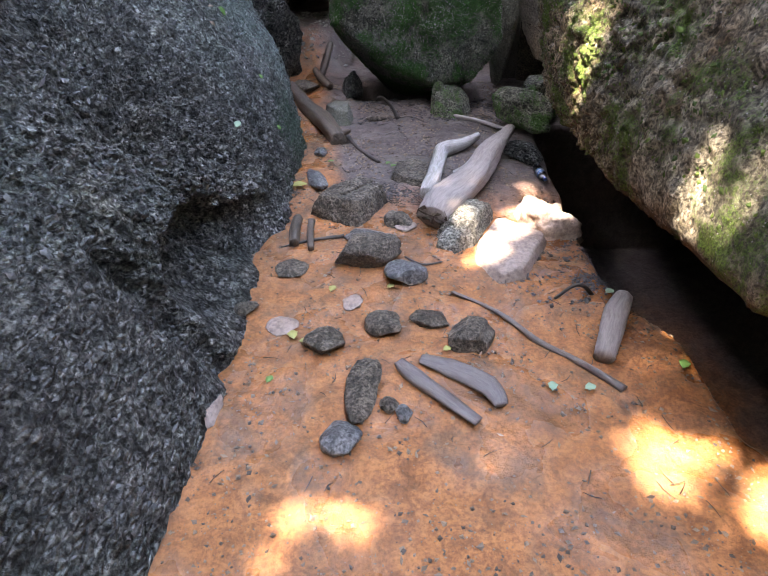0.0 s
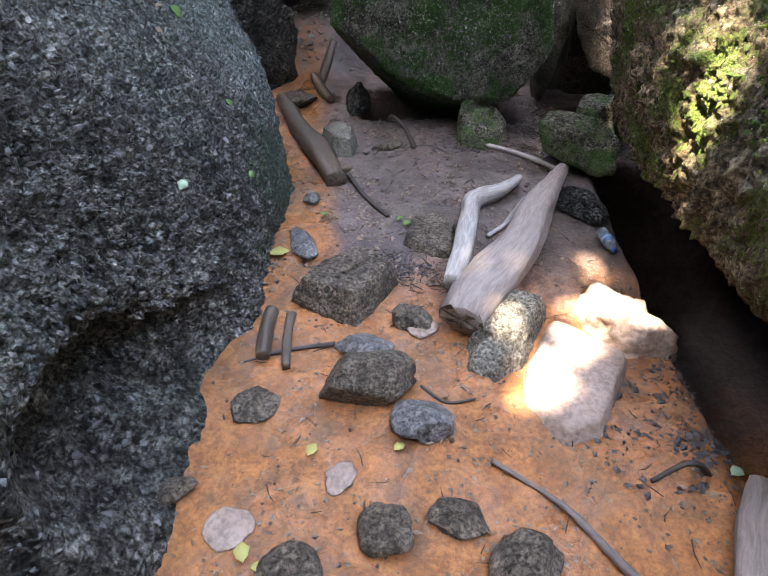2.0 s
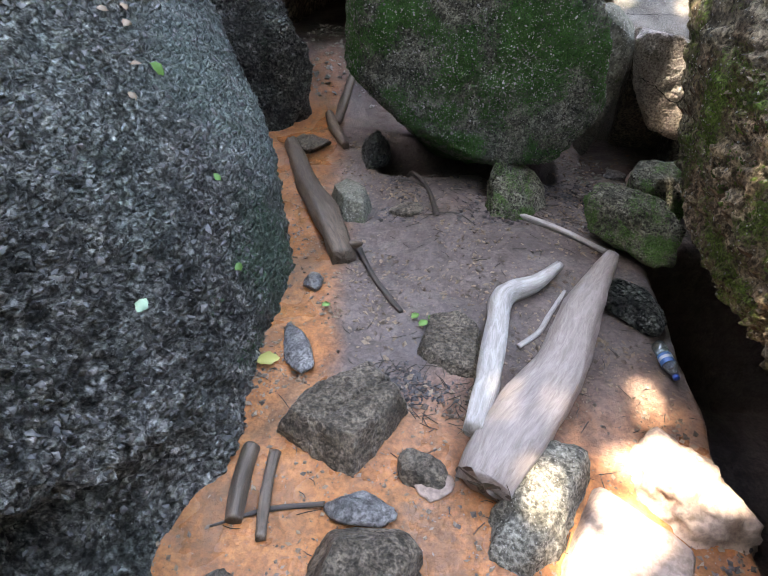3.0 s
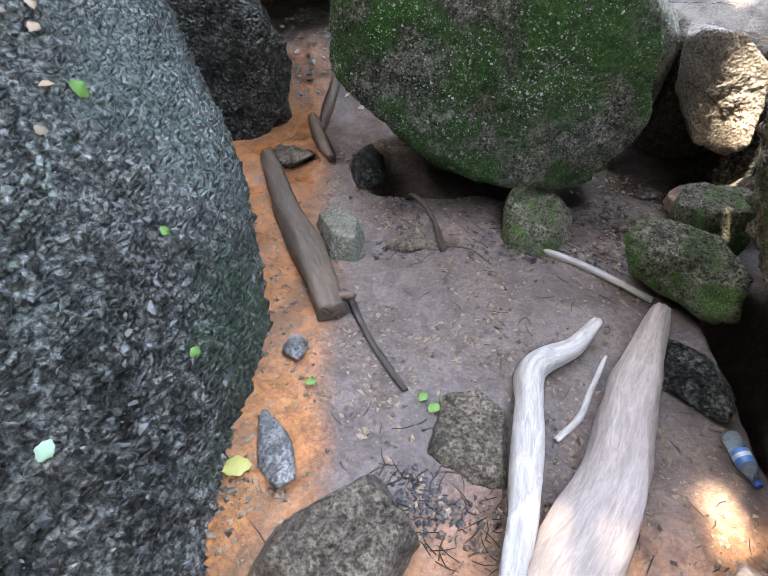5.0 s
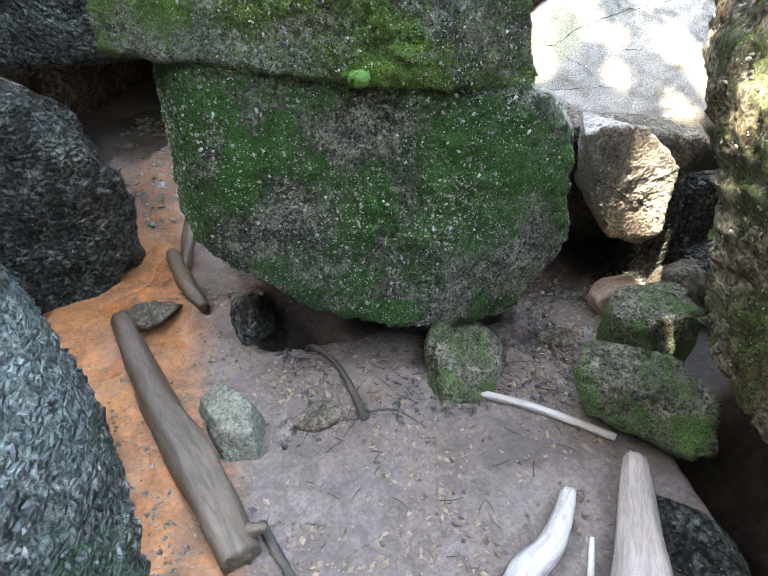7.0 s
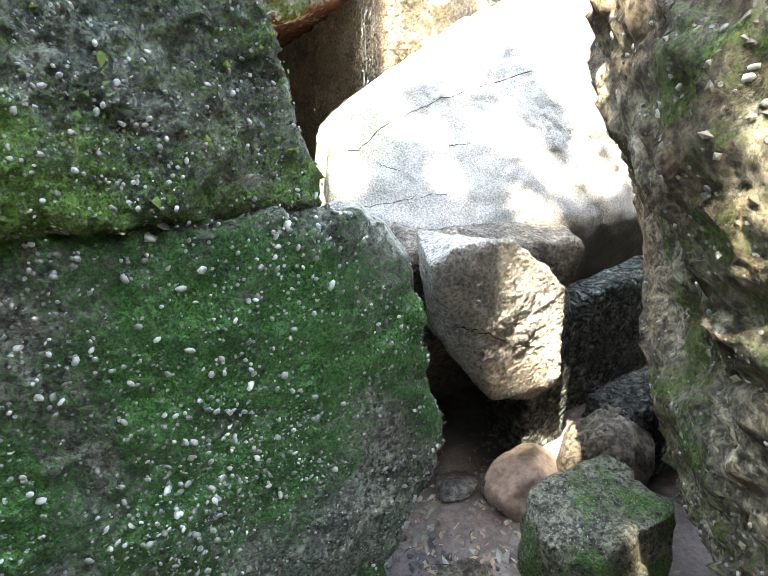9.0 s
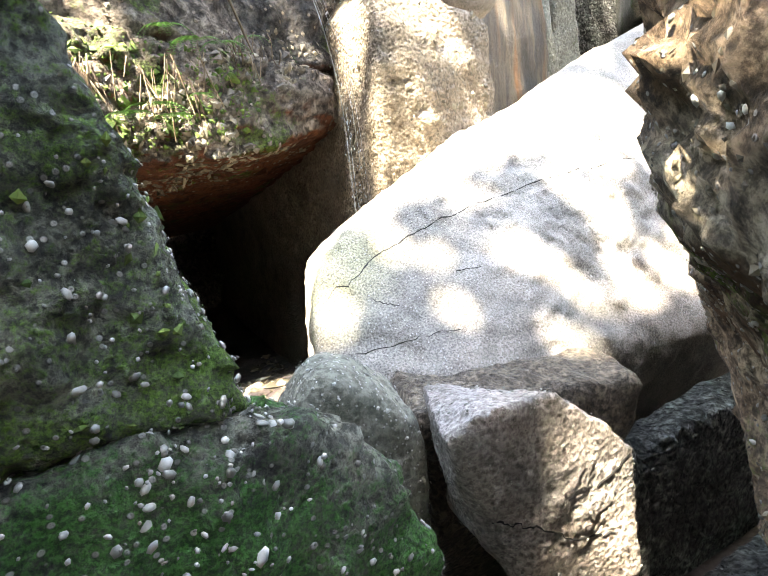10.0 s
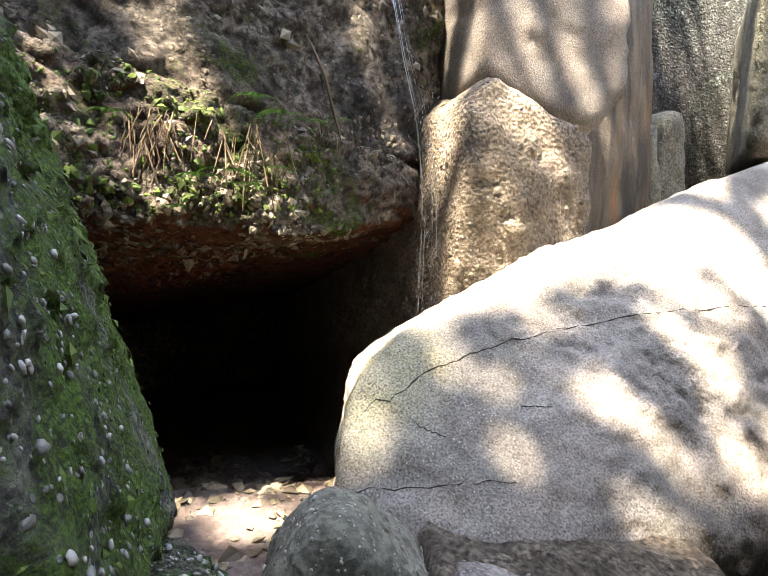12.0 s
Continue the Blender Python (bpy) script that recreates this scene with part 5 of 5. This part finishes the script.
def roots(x0, x1, y, z, drop, count, seed, label):
    rng = random.Random(seed)
    verts, faces = [], []
    for _ in range(count):
        x, n, w = rng.gauss((x0 + x1) / 2, (x1 - x0) / 3), drop * rng.uniform(0.25, 1.0), rng.uniform(0.001, 0.003)
        z1 = z + rng.uniform(-0.09, 0.03)
        lean = rng.uniform(-0.45, 0.45)
        i = len(verts)
        for j in range(4):
            t = j / 3
            c = Vector((x + lean * n * t, y - 0.02 - 0.03 * math.sin(t * 2) + rng.uniform(-0.015, 0.015), z1 + 0.02 - n * t))
            verts += [c - Vector((w, 0, 0)), c - Vector((0, w, 0)), c + Vector((w, 0, 0))]
        for j in range(3):
            for u in range(3):
                faces.append((i + j * 3 + u, i + j * 3 + (u + 1) % 3, i + j * 3 + 3 + (u + 1) % 3, i + j * 3 + 3 + u))
    return tagged(mesh_object("hanging_roots", [v[:] for v in verts], faces, ROOT, smooth=False), label, "roots", kind="stuff")


roots(0.66, 0.8, 6.53, 1.9, 0.2, 36, 1, "reddish dry roots hanging over the cave lip")
roots(0.95, 1.2, 6.55, 1.9, 0.24, 26, 2, "pale dry straw hanging over the cave lip")
roots(1.2, 1.5, 6.56, 1.97, 0.1, 30, 3, "dark roots along the ledge")
tagged(limb("root", [(1.28, 6.6, 2.3), (1.33, 6.53, 2.15), (1.38, 6.52, 1.98), (1.4, 6.51, 1.9)], (0.004, 0.006, 0.005, 0.002), ROOT, sides=7), "thin bare root hanging before the ledge", "root")
MOSS_BITS = speckle_mat("moss tufts", (0.04, 0.085, 0.012), (0.14, 0.21, 0.03), 0.9)
studded(ROOF, "moss_tufts", 1400, 0.005, 0.018, MOSS_BITS, 21, ((0.1, 6.3, 1.6), (1.4, 6.9, 2.1)), 0.5, 0.5, 0.9)
studded(RIGHT, "moss_tufts", 4500, 0.004, 0.014, MOSS_BITS, 22, ((1.0, 0.4, 0.8), (2.6, 3.6, 2.2)), 0.5, 0.5, 0.9)
studded(UPPER, "moss_tufts", 5500, 0.002, 0.008, MOSS_BITS, 23, ((-0.6, 4.6, 1.1), (1.0, 5.6, 2.4)), 0.5, 0.5, 0.9)


# ---- cracks ----
CRACK = plain("dark crack", (0.03, 0.027, 0.025), 0.9)


def crack(ob, points, width, seed):
    """A dark jagged crack along a boulder's surface."""
    rng = random.Random(seed)
    c, rows = ob.location, []
    for i in range(len(points) - 1):
        for j in range(12):
            p = Vector(points[i]).lerp(Vector(points[i + 1]), j / 12) + Vector((rng.gauss(0, 0.002), 0, rng.gauss(0, 0.002)))
            _, place, normal, _ = ob.closest_point_on_mesh(p - c)
            rows.append((place + c, normal, width * rng.uniform(0.3, 1.2)))
    verts, faces = [], []
    for i, (p, n, w) in enumerate(rows):
        ahead = (rows[min(i + 1, len(rows) - 1)][0] - rows[max(i - 1, 0)][0]).normalized()
        side = n.cross(ahead).normalized() * w
        verts += [p + side - n * 0.001, p + n * 0.0025, p - side - n * 0.001]
        if i:
            faces += [(i * 3 - 3, i * 3 - 2, i * 3 + 1, i * 3), (i * 3 - 2, i * 3 - 1, i * 3 + 2, i * 3 + 1)]
    part("crack", mesh_object("crack", [v[:] for v in verts], faces, CRACK), ob, "thin dark crack")


crack(PALE, [(2.71, 5.79, 1.34), (2.16, 5.8, 1.32), (1.73, 5.81, 1.26), (1.46, 5.79, 1.2), (1.25, 5.75, 1.12)], 0.003, 1)
crack(PALE, [(1.66, 5.66, 1.11), (1.75, 5.64, 1.1)], 0.0025, 2)
crack(PALE, [(1.39, 5.7, 1.08), (1.46, 5.66, 1.05)], 0.0025, 3)
crack(PALE, [(1.2, 5.68, 0.92), (1.45, 5.6, 0.93), (1.6, 5.55, 0.95)], 0.0025, 4)
crack(WEDGE, [(1.29, 5.06, 0.74), (1.37, 5.03, 0.7), (1.48, 5.02, 0.62), (1.6, 5.01, 0.59)], 0.004, 5)
crack(WEDGE, [(1.54, 5.01, 0.73), (1.66, 5.01, 0.77)], 0.003, 6)
